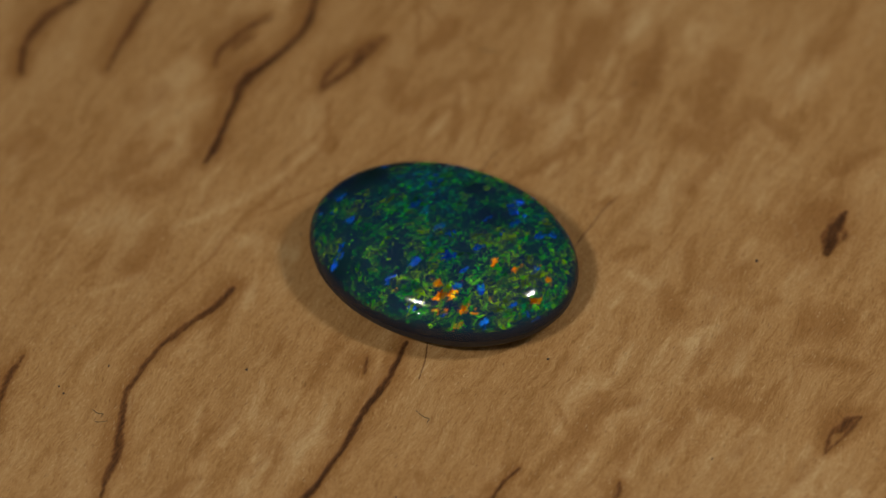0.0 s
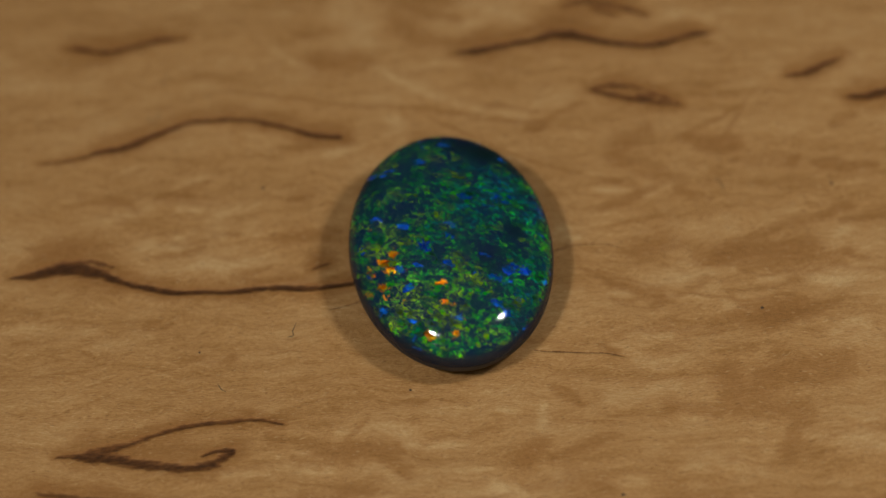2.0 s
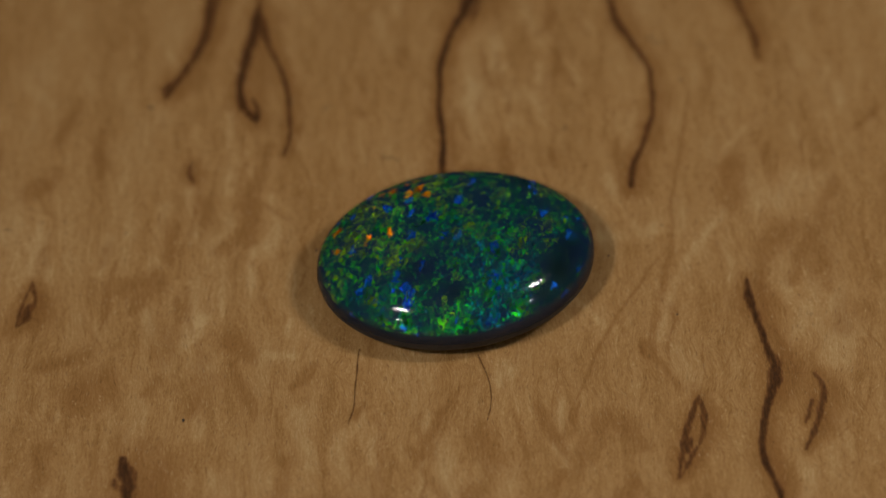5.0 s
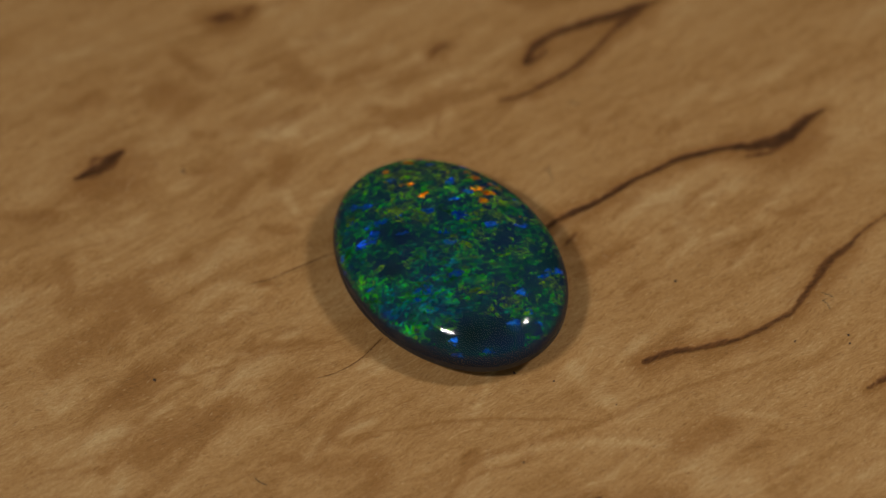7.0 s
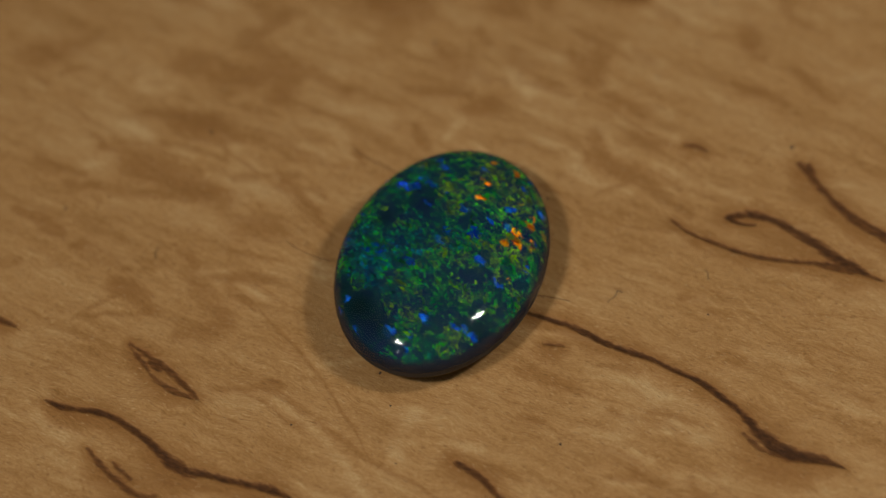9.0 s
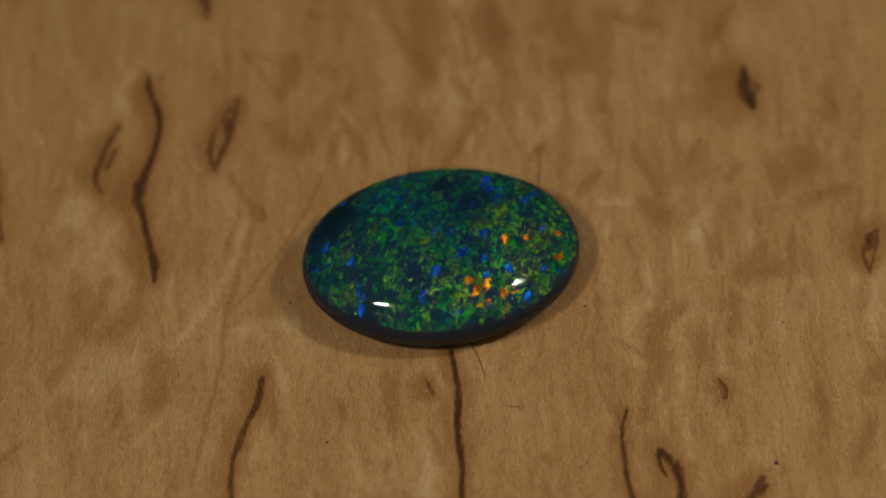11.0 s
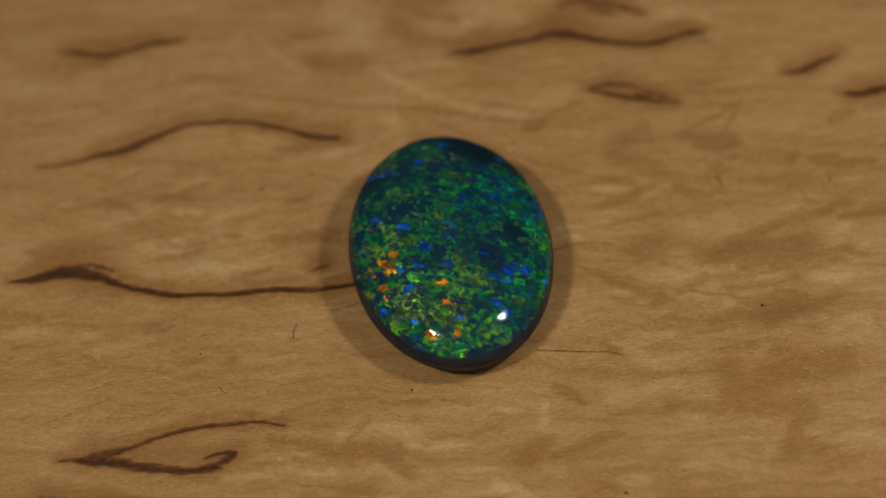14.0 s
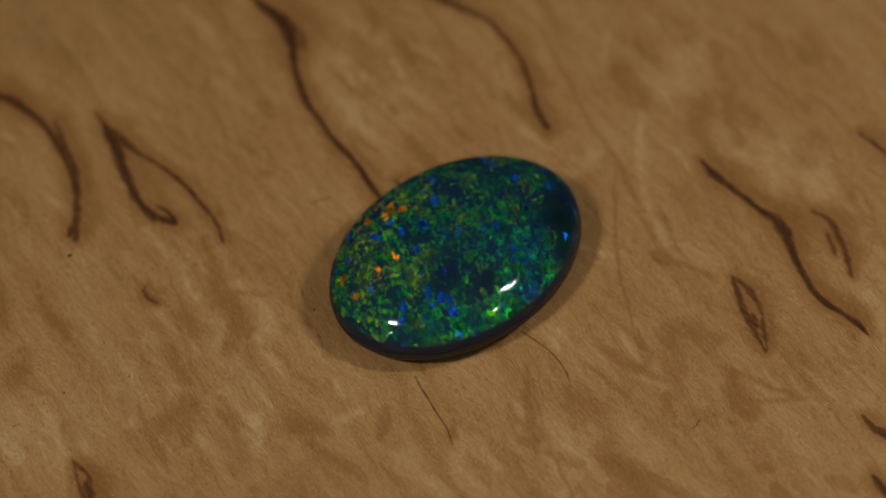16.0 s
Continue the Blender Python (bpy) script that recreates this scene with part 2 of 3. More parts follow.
S, T = 0.8, 0.9  # half the width of the room's walls, and the ceiling's height over the board
slab("floor", -S, -S, FLOOR - 0.05, S, S, FLOOR, TABLE, "dark laminate surface under the wooden board")
slab("wall_north", -S, S, FLOOR - 0.05, S, S + 0.05, T, PLASTER, "plain off-white plaster wall of a dim room")
slab("wall_south", -S, -S - 0.05, FLOOR - 0.05, S, -S, T, PLASTER, "plain off-white plaster wall of a dim room")
slab("wall_east", S, -S - 0.05, FLOOR - 0.05, S + 0.05, S + 0.05, T, PLASTER, "plain off-white plaster wall of a dim room")
slab("wall_west", -S - 0.05, -S - 0.05, FLOOR - 0.05, -S, S + 0.05, T, PLASTER, "plain off-white plaster wall of a dim room")
slab("ceiling", -S - 0.05, -S - 0.05, T, S + 0.05, S + 0.05, T + 0.05, PLASTER, "plain off-white plaster ceiling of a dim room")

# ---- wooden board ----
# The top is a fine sheet whose points carry how much vein, stain or pale figure the wood has there.
N = 680
u = np.linspace(-1, 1, N)
inner = 31.0 * (0.55 * u + 0.45 * u ** 3)
outer = np.array([33.0, 36.0, 40.0, 46.0, 52.0, 57.0, 59.0, 59.8, 60.0])
axis = np.concatenate((-outer[::-1], inner, outer))
GX, GY = np.meshgrid(axis, axis, indexing="ij")
layers = {k: np.zeros_like(GX) for k in ("vein", "stain", "pale")}
lattice = np.random.RandomState(4).rand(256, 256)


def ripple(x, y):
    """Smooth random values from 0 to 1 with a wavelength of one unit."""
    i, j = np.floor(x).astype(int), np.floor(y).astype(int)
    a, b = x - i, y - j
    a, b = a * a * (3 - 2 * a), b * b * (3 - 2 * b)
    g = lambda p, q: lattice[p % 256, q % 256]
    return (g(i, j) * (1 - a) + g(i + 1, j) * a) * (1 - b) + (g(i, j + 1) * (1 - a) + g(i + 1, j + 1) * a) * b


GRAIN_C, GRAIN_S = math.cos(radians(GRAIN)), math.sin(radians(GRAIN))
ALONG, ACROSS = GX * GRAIN_C + GY * GRAIN_S, GY * GRAIN_C - GX * GRAIN_S
RAGGED = (ripple(ALONG * 0.9, ACROSS * 2.2) + 0.7 * ripple(ALONG * 2.2, ACROSS * 7) + 0.5 * ripple(ALONG * 5, ACROSS * 15) - 1.1)
WANDER = (ripple(GX * 0.9 + 40, GY * 0.9) - 0.5, ripple(GX * 0.9, GY * 0.9 + 90) - 0.5)


def stroke(layer, points, soft, strength, ragged, wander):
    """Lay a soft-edged streak through points (x, y, width), in millimetres, into a layer of the board."""
    p = np.array(points, float)
    p = np.vstack((2 * p[0] - p[1], p, 2 * p[-1] - p[-2]))
    curve = []
    for k in range(1, len(p) - 2):
        for s in np.linspace(0, 1, 6, endpoint=False):
            curve.append(0.5 * (2 * p[k] + (p[k + 1] - p[k - 1]) * s + (2 * p[k - 1] - 5 * p[k] + 4 * p[k + 1] - p[k + 2]) * s ** 2
                                + (3 * p[k] - p[k - 1] - 3 * p[k + 1] + p[k + 2]) * s ** 3))
    curve = np.array(curve + [p[-2]])
    pad = curve[:, 2].max() * (1 + soft) + 0.5
    i0, i1 = np.searchsorted(axis, (curve[:, 0].min() - pad, curve[:, 0].max() + pad))
    j0, j1 = np.searchsorted(axis, (curve[:, 1].min() - pad, curve[:, 1].max() + pad))
    win = (slice(i0, i1), slice(j0, j1))
    x, y = GX[win] + wander * WANDER[0][win], GY[win] + wander * WANDER[1][win]
    best = np.full(x.shape, -1e3)
    for (ax, ay, aw), (bx, by, bw) in zip(curve[:-1], curve[1:]):
        dx, dy = bx - ax, by - ay
        s = np.clip(((x - ax) * dx + (y - ay) * dy) / (dx * dx + dy * dy + 1e-9), 0, 1)
        half = 0.5 * np.maximum(aw + (bw - aw) * s, 0.03)
        best = np.maximum(best, (half - np.hypot(x - ax - s * dx, y - ay - s * dy)) / half)
    best = best + ragged * RAGGED[win]
    v = np.clip((best + soft) / (soft + 0.75), 0, 1)
    layers[layer][win] = np.maximum(layers[layer][win], strength * v * v * (3 - 2 * v))


def vein(*points):
    widest = max(w for _, _, w in points)
    stroke("vein", [(x, y, w * 0.95 + 0.02) for x, y, w in points], 0.85, 0.62 + 0.38 * min(1.0, max(0.0, widest - 0.2) / 0.4), 0.8, 0.10)
    stroke("stain", [(x - 0.6 * w, y + 0.35 * w, w * 3.4 + 0.16) for x, y, w in points], 1.0, 1.0, 0.6, 0.25)


def crack(*points):
    stroke("vein", [(x, y, w * 0.8) for x, y, w in points], 0.35, 0.8, 0.3, 0.10)


def stain(*points):
    stroke("stain", [(x, y, w * 0.85) for x, y, w in points], 1.0, 0.68, 0.7, 0.4)


def streak(*points):
    stroke("stain", [(x, y, w * 1.4) for x, y, w in points], 1.0, 0.7, 0.5, 0.25)


def pale(*points):
    stroke("pale", [(x, y, w * 0.9) for x, y, w in points], 1.1, 0.62, 0.7, 0.4)


vein((-2.29, -3.63, 0.19), (-3.10, -5.43, 0.22), (-4.29, -7.30, 0.28), (-5.67, -9.72, 0.25), (-7.23, -12.01, 0.25), (-8.70, -13.33, 0.28), (-10.23, -14.25, 0.56), (-11.27, -15.53, 0.61), (-11.71, -16.92, 0.33), (-12.29, -18.02, 0.08))
vein((-11.50, -17.04, 0.17), (-11.39, -15.51, 0.25), (-10.85, -14.21, 0.25), (-9.98, -13.41, 0.17))
vein((-4.22, -4.40, 0.17), (-4.32, -4.86, 0.28), (-4.40, -5.28, 0.14))
vein((-1.57, -21.09, 0.11), (-0.75, -19.47, 0.39), (-0.39, -18.15, 0.28), (0.02, -16.27, 0.22), (0.56, -14.44, 0.22), (1.36, -12.96, 0.22), (1.98, -12.00, 0.19), (2.74, -11.22, 0.08))
vein((-1.18, -20.49, 0.22), (-0.25, -19.31, 0.56), (0.75, -18.16, 0.50), (1.65, -17.27, 0.42), (2.33, -16.32, 0.36), (2.84, -15.06, 0.44), (2.78, -14.06, 0.28), (2.32, -14.58, 0.19), (2.20, -15.31, 0.11))
vein((-0.41, -27.39, 0.44), (-0.54, -26.44, 0.44), (-0.41, -24.98, 0.39), (0.25, -23.20, 0.31), (1.39, -21.32, 0.28), (3.12, -19.50, 0.31), (4.84, -18.55, 0.39), (5.80, -18.33, 0.22))
vein((5.84, -17.92, 0.28), (4.36, -18.69, 0.33), (2.89, -19.61, 0.31), (1.51, -20.79, 0.28), (0.61, -21.78, 0.25), (-0.25, -22.87, 0.25))
vein((-10.71, 0.13, 0.28), (-11.45, -0.73, 0.28), (-12.79, -1.75, 0.25), (-14.22, -3.03, 0.25), (-15.26, -4.57, 0.25), (-15.90, -6.08, 0.28), (-16.07, -7.93, 0.31), (-16.30, -9.42, 0.39), (-16.72, -10.44, 0.25), (-16.98, -11.57, 0.14), (-17.74, -13.28, 0.08))
vein((-6.17, 12.45, 0.14), (-5.35, 13.09, 0.19), (-4.47, 13.85, 0.25), (-3.61, 14.75, 0.31), (-2.75, 15.78, 0.11))
vein((-6.15, 12.64, 0.14), (-5.67, 13.61, 0.25), (-4.90, 14.49, 0.25), (-3.81, 15.16, 0.22), (-2.90, 15.72, 0.11))
vein((-4.37, 14.31, 0.33), (-3.88, 14.68, 0.33))
stain((-5.86, 12.83, 0.56), (-4.75, 14.02, 1.11), (-3.42, 15.13, 0.56))
vein((-12.08, 8.15, 0.17), (-11.64, 8.88, 0.39), (-11.24, 9.93, 0.39), (-10.89, 11.01, 0.31), (-10.52, 12.10, 0.39), (-10.08, 13.37, 0.56), (-9.06, 14.28, 0.36), (-7.72, 15.47, 0.28), (-6.74, 16.94, 0.28), (-6.39, 18.14, 0.36), (-6.17, 18.97, 0.31), (-5.70, 19.76, 0.08))
vein((-11.53, 14.41, 0.19), (-11.45, 15.20, 0.28), (-10.73, 16.12, 0.31), (-9.80, 16.97, 0.28), (-8.59, 17.64, 0.11))
vein((-10.48, 15.62, 0.19), (-9.97, 16.15, 0.31), (-9.55, 16.48, 0.14))
vein((18.60, 0.28, 0.28), (18.87, 1.05, 0.83), (19.19, 1.83, 0.89), (19.59, 2.38, 0.44), (19.88, 2.83, 0.11))
vein((17.22, -11.26, 0.14), (17.59, -10.33, 0.17), (18.29, -9.61, 0.17), (19.09, -9.40, 0.14))
vein((17.22, -11.26, 0.11), (18.05, -10.55, 0.17), (18.66, -9.92, 0.17), (19.09, -9.46, 0.11))
vein((17.99, -10.16, 0.33), (18.48, -9.62, 0.39))
stain((17.40, -10.89, 0.67), (18.18, -9.92, 1.11), (18.90, -9.45, 0.56))
vein((-1.27, 21.27, 0.11), (-0.86, 22.10, 0.36), (-0.68, 22.96, 0.25))
vein((1.61, 23.01, 0.14), (1.94, 23.61, 0.36), (2.27, 24.28, 0.25))
vein((-16.95, 15.16, 0.25), (-16.24, 17.02, 0.33), (-15.40, 18.59, 0.33), (-14.78, 19.69, 0.28))
vein((-21.76, 16.21, 0.25), (-21.03, 17.80, 0.36), (-20.16, 18.95, 0.31))
vein((-17.14, 14.60, 0.19), (-16.58, 16.17, 0.28), (-15.72, 17.85, 0.25), (-14.91, 19.36, 0.19))
vein((-21.66, 14.68, 0.25), (-21.60, 16.32, 0.31), (-20.91, 17.82, 0.33), (-19.91, 18.92, 0.36), (-18.88, 19.64, 0.31))
vein((-23.48, -8.11, 0.25), (-22.30, -6.91, 0.33), (-21.81, -5.16, 0.22), (-20.93, -3.11, 0.11))
vein((-23.64, -8.48, 0.17), (-22.69, -7.39, 0.28), (-21.96, -5.69, 0.25), (-21.60, -4.41, 0.22), (-21.01, -3.17, 0.11))
vein((2.60, 25.55, 0.28), (2.25, 24.15, 0.47), (1.62, 23.17, 0.14))
vein((-0.63, 24.34, 0.25), (-0.88, 23.15, 0.31), (-0.97, 22.19, 0.14))
vein((7.12, -13.25, 0.17), (7.37, -12.78, 0.25), (7.45, -12.31, 0.08))
crack((1.34, 4.60, 0.08), (1.64, 6.00, 0.08), (2.32, 7.30, 0.08), (3.06, 8.05, 0.06))
crack((-1.22, -3.18, 0.08), (-1.38, -4.51, 0.08), (-1.76, -5.87, 0.06))
crack((5.85, 1.11, 0.08), (6.66, 2.06, 0.08), (7.82, 3.73, 0.08), (8.68, 4.53, 0.06))
stain((-11.06, -0.52, 0.22), (-11.34, -1.52, 0.33), (-11.50, -2.19, 0.14))
stain((19.76, -9.13, 0.83), (18.49, -10.23, 1.00), (17.61, -11.27, 0.44))
stain((5.99, 11.59, 0.83), (7.44, 13.75, 1.67), (8.47, 15.98, 1.39))
stain((9.41, 10.79, 0.56), (10.23, 12.05, 1.00), (11.35, 13.29, 0.72))
stain((12.23, 8.20, 1.39), (13.90, 7.72, 1.67), (15.82, 9.80, 1.11))
stain((16.36, 9.39, 1.11), (17.35, 7.86, 0.83))
stain((19.66, 13.29, 1.11), (20.66, 14.37, 1.11))
stain((19.62, 5.17, 0.67), (20.55, 5.83, 0.83), (21.60, 6.30, 0.72))
stain((7.65, 6.33, 0.33), (8.31, 7.55, 0.44), (8.80, 8.43, 0.22))
stain((7.34, 3.85, 0.33), (8.07, 4.15, 0.44))
stain((12.79, -1.38, 1.11), (13.99, -0.43, 1.39))
stain((14.86, -2.87, 0.67), (15.74, -2.25, 0.67))
stain((17.48, -4.05, 1.94), (18.88, -3.80, 1.67))
stain((17.26, -6.03, 1.00), (19.36, -6.66, 0.67))
stain((7.60, -8.03, 0.83), (8.57, -7.77, 0.83))
stain((9.30, -10.39, 0.61), (10.17, -9.64, 0.72), (11.00, -8.73, 0.33))
stain((4.94, -11.70, 0.67), (5.79, -10.96, 0.56))
stain((12.22, -7.67, 0.56), (11.64, -8.12, 0.39))
stain((12.99, -10.94, 0.72), (13.86, -10.19, 0.39))
stain((15.48, -12.67, 0.83), (16.67, -11.48, 0.56))
stain((-15.35, 12.29, 1.39), (-14.19, 12.96, 1.11))
stain((-15.56, 6.79, 1.39), (-13.85, 7.40, 1.39), (-12.71, 8.41, 0.83))
stain((-19.23, 5.60, 0.67), (-18.11, 6.42, 0.72), (-16.70, 7.23, 0.44))
stain((-20.81, 10.42, 1.11), (-21.65, 9.74, 1.11))
stain((-18.00, 1.65, 0.44), (-16.90, 2.62, 0.39))
pale((10.71, 7.21, 1.11), (9.72, 5.47, 0.94), (8.12, 4.86, 0.44))
pale((12.61, 6.00, 1.39), (13.11, 5.24, 1.11))
pale((18.47, 10.36, 0.83), (19.50, 11.79, 0.67))
pale((16.95, 6.79, 0.72), (17.44, 6.03, 0.83))
pale((5.18, 10.15, 1.67), (7.50, 10.36, 0.83), (9.23, 10.25, 0.44))
pale((5.79, -6.94, 0.56), (6.91, -6.36, 0.72))
pale((12.30, -3.72, 0.39), (13.96, -3.65, 0.72))
pale((-17.78, 4.44, 1.39), (-15.81, 4.84, 1.39))
pale((-15.32, 10.05, 0.67), (-13.30, 11.40, 0.67), (-11.56, 12.40, 0.33))
pale((11.39, 11.97, 0.44), (12.12, 13.81, 0.56))
stain((8.18, -9.93, 0.83), (7.45, -10.85, 0.67))
stain((13.03, -16.42, 1.11), (14.69, -16.22, 1.11))
stain((12.37, -8.06, 1.11), (13.44, -8.17, 1.11))
stain((13.49, -4.63, 1.67), (14.17, -3.75, 1.11))
stain((10.71, -2.61, 1.39), (10.63, -1.48, 0.83))
stain((3.64, 9.11, 1.67), (4.19, 10.45, 1.67))
stain((6.12, 11.70, 1.11), (5.79, 10.74, 0.83))
stain((5.70, 7.28, 0.67), (7.06, 8.21, 0.67))
stain((2.24, 12.91, 0.67), (1.72, 12.44, 0.44))
stain((-2.24, 11.66, 1.39), (-2.49, 13.31, 0.83))
stain((-0.02, 15.28, 1.11), (0.85, 16.70, 0.83))
stain((8.96, 7.64, 0.83), (9.68, 9.32, 0.72))
stain((-16.18, 8.42, 0.83), (-15.26, 10.25, 1.11))
stain((-15.43, 1.93, 1.67), (-14.15, 3.93, 1.11))
stain((2.53, 21.44, 0.56), (2.77, 22.61, 0.56))
pale((9.54, -11.72, 0.67), (10.76, -10.26, 0.83))
pale((12.91, -11.37, 0.61), (13.89, -10.33, 0.67))
pale((15.79, -12.71, 1.11), (16.57, -11.16, 0.83))
pale((17.39, -15.21, 1.11), (18.26, -13.90, 0.83))
pale((5.68, -11.95, 0.50), (6.33, -10.75, 0.39))
pale((0.88, 6.08, 0.61), (1.41, 6.56, 0.44))
pale((1.07, 11.36, 0.56), (1.10, 12.23, 0.39))
pale((2.36, 16.35, 1.11), (2.91, 17.65, 0.83))
pale((-14.02, 7.94, 1.39), (-13.02, 9.48, 1.11))
pale((-14.79, 12.21, 1.67), (-13.20, 14.21, 1.67))
pale((-18.19, 6.21, 1.11), (-17.31, 7.13, 0.83))
pale((12.86, -2.00, 1.67), (13.45, -0.88, 1.11))
stain((11.08, 13.48, 0.56), (11.00, 12.60, 1.00), (10.45, 11.59, 0.61), (9.54, 10.35, 0.17))
stain((10.12, 16.70, 0.28), (9.49, 15.98, 0.67), (9.07, 15.05, 0.33))
stain((12.20, 18.87, 0.17), (11.15, 17.60, 0.22), (10.36, 16.48, 0.17))
stain((8.52, 7.43, 0.22), (7.82, 6.14, 0.33), (7.18, 4.80, 0.28))
stain((13.27, 6.23, 0.56), (12.54, 5.37, 0.56))
stain((0.04, 12.58, 0.33), (-0.76, 11.47, 0.67), (-1.59, 11.17, 0.44))
stain((3.61, 18.31, 0.28), (2.92, 17.29, 0.50), (2.27, 16.43, 0.22))
stain((6.02, 21.37, 0.28), (5.03, 20.09, 0.39), (4.24, 19.19, 0.17))
stain((3.07, 13.73, 0.17), (1.77, 12.73, 0.28))
stain((-2.28, 12.67, 0.56), (-2.25, 11.86, 0.67))
stain((-5.71, -3.77, 0.67), (-6.64, -4.80, 1.11), (-7.14, -5.92, 0.56))
stain((-8.28, -2.88, 0.39), (-8.47, -3.93, 0.33))
streak((-6.00, 9.22, 0.14), (-7.05, 7.60, 0.14), (-8.62, 6.15, 0.14), (-10.06, 4.55, 0.14), (-11.66, 2.32, 0.14), (-14.21, -0.45, 0.14), (-16.73, -3.28, 0.11))
streak((6.41, 7.99, 0.11), (4.33, 6.55, 0.11), (2.94, 5.61, 0.08))
streak((8.69, 14.28, 0.11), (8.45, 12.97, 0.11), (7.46, 12.02, 0.11))
streak((7.83, 15.50, 0.11), (6.83, 14.19, 0.11))
streak((18.95, 12.55, 0.22), (17.87, 11.24, 0.25), (17.45, 10.08, 0.17))
pale((8.97, 7.37, 0.17), (8.07, 5.89, 0.22), (7.37, 4.60, 0.14))
pale((11.78, 13.19, 0.17), (11.31, 12.11, 0.22))
pale((17.58, 9.96, 0.28), (18.05, 11.07, 0.28))
pale((8.62, 16.63, 0.83), (8.30, 18.07, 0.56))
pale((0.54, 6.55, 0.39), (0.38, 5.52, 0.28))
pale((-7.56, 2.12, 0.83), (-10.07, 2.94, 0.83))
stain((14.88, 12.92, 1.67), (13.54, 10.29, 1.67), (14.11, 7.94, 1.11))
stain((10.76, 13.22, 1.11), (10.45, 11.48, 1.11), (9.60, 10.05, 0.56))
stain((8.51, 7.77, 0.39), (8.04, 6.34, 0.50), (7.41, 5.22, 0.28))
stain((9.14, 16.09, 0.83), (7.96, 14.94, 0.67))
stain((13.40, -1.39, 1.11), (12.56, -2.51, 0.83))
stain((15.86, 20.87, 1.67), (16.45, 18.52, 1.67))
pale((13.60, -3.74, 0.83), (11.66, -4.49, 0.83))
pale((6.89, 10.37, 1.39), (5.65, 8.11, 1.39))
pale((5.98, -6.69, 0.83), (4.74, -8.86, 1.11))
pale((17.00, 5.52, 1.11), (15.33, 3.80, 1.39))
pale((7.12, 4.71, 0.23), (7.72, 6.09, 0.65), (8.40, 7.60, 0.23))
pale((11.56, 5.46, 0.27), (12.46, 5.93, 0.76), (13.54, 6.29, 0.27))
pale((17.91, 9.18, 0.25), (18.49, 10.62, 0.71), (19.39, 12.24, 0.25))
stain((6.56, 11.49, 0.39), (7.26, 13.32, 1.12), (8.27, 15.16, 0.39))
stain((10.37, 11.96, 0.57), (11.19, 13.22, 0.57))
stain((-1.33, 9.66, 0.14), (-0.15, 10.50, 0.41), (0.96, 11.23, 0.14))
stain((8.38, 0.76, 0.44), (9.53, 1.20, 0.44))
stain((9.66, -10.92, 0.19), (10.41, -9.85, 0.53), (11.09, -8.87, 0.19))
pale((4.90, -12.33, 0.35), (6.07, -10.68, 0.35))
stain((-6.31, -8.73, 0.26), (-5.83, -7.64, 0.26))
stain((-15.72, 7.96, 0.62), (-13.87, 9.47, 0.62))
stain((-12.50, -9.28, 0.35), (-10.48, -6.67, 0.35))
pale((12.72, -10.96, 0.44), (14.29, -9.95, 0.44))
pale((6.21, 8.20, 0.53), (5.35, 13.09, 0.53))
stain((11.94, -7.70, 0.31), (11.62, -8.33, 0.31))
pale((-2.73, -2.06, 0.35), (-4.23, -6.61, 0.35))
stain((9.99, 11.82, 0.57), (11.90, 13.38, 0.57))
stain((6.41, 12.26, 0.66), (8.18, 16.22, 0.66))
pale((7.43, 3.87, 0.12), (8.30, 5.28, 0.35), (8.96, 7.13, 0.12))
pale((17.34, 9.00, 0.31), (19.09, 11.63, 0.31))
pale((9.51, 14.55, 0.57), (11.04, 15.88, 0.57))
stain((-24.07, 2.88, 0.35), (-22.33, 3.59, 0.35))
pale((7.38, -9.33, 0.40), (7.72, -8.29, 0.40))
stain((-9.42, -9.53, 0.35), (-8.60, -8.37, 0.35))
stain((-14.76, -12.55, 0.53), (-12.45, -10.78, 0.53))
stain((5.86, 11.74, 0.09), (7.54, 14.13, 0.26), (7.82, 15.56, 0.09))
pale((7.70, 4.83, 0.10), (8.71, 7.06, 0.29), (9.83, 9.16, 0.10))
pale((-10.00, -20.89, 0.27), (-8.87, -18.62, 0.76), (-7.49, -16.55, 0.27))
stain((-8.77, -19.82, 0.20), (-7.43, -17.36, 0.20))
stain((8.77, 0.66, 0.31), (9.49, 1.07, 0.31))
stain((9.54, 12.13, 0.40), (11.33, 13.45, 0.40))
pale((6.84, 8.41, 0.49), (8.09, 9.95, 0.49))
stain((-8.16, 7.81, 0.18), (-6.00, 10.17, 0.18))
pale((-9.94, -7.99, 0.44), (-9.23, -5.53, 0.44))
stain((-6.17, -9.02, 0.26), (-5.72, -7.50, 0.26))
stain((-6.17, -13.66, 0.22), (-5.89, -12.98, 0.22))
pale((-10.99, -8.65, 0.57), (-10.52, -7.21, 0.57))
pale((-7.59, -10.12, 0.49), (-6.24, -6.43, 0.49))
stain((-4.65, -5.18, 0.22), (-4.40, -3.78, 0.22))
stain((6.23, 13.96, 0.57), (7.21, 18.74, 0.57))
stain((-15.23, -17.42, 0.35), (-18.61, -21.05, 0.35))
pale((-14.63, -19.75, 0.57), (-13.66, -16.80, 0.57))
stain((5.90, -10.48, 0.40), (4.76, -7.74, 0.40))
pale((7.14, -6.70, 0.53), (8.58, -4.57, 0.53))
stain((7.10, 7.38, 0.44), (6.99, 10.64, 0.44))
pale((7.75, 4.90, 0.12), (8.72, 7.26, 0.35), (10.02, 9.84, 0.12))
pale((-8.68, -18.82, 0.79), (-7.05, -16.02, 0.79))
pale((-12.95, -12.73, 0.71), (-12.18, -10.13, 0.71))
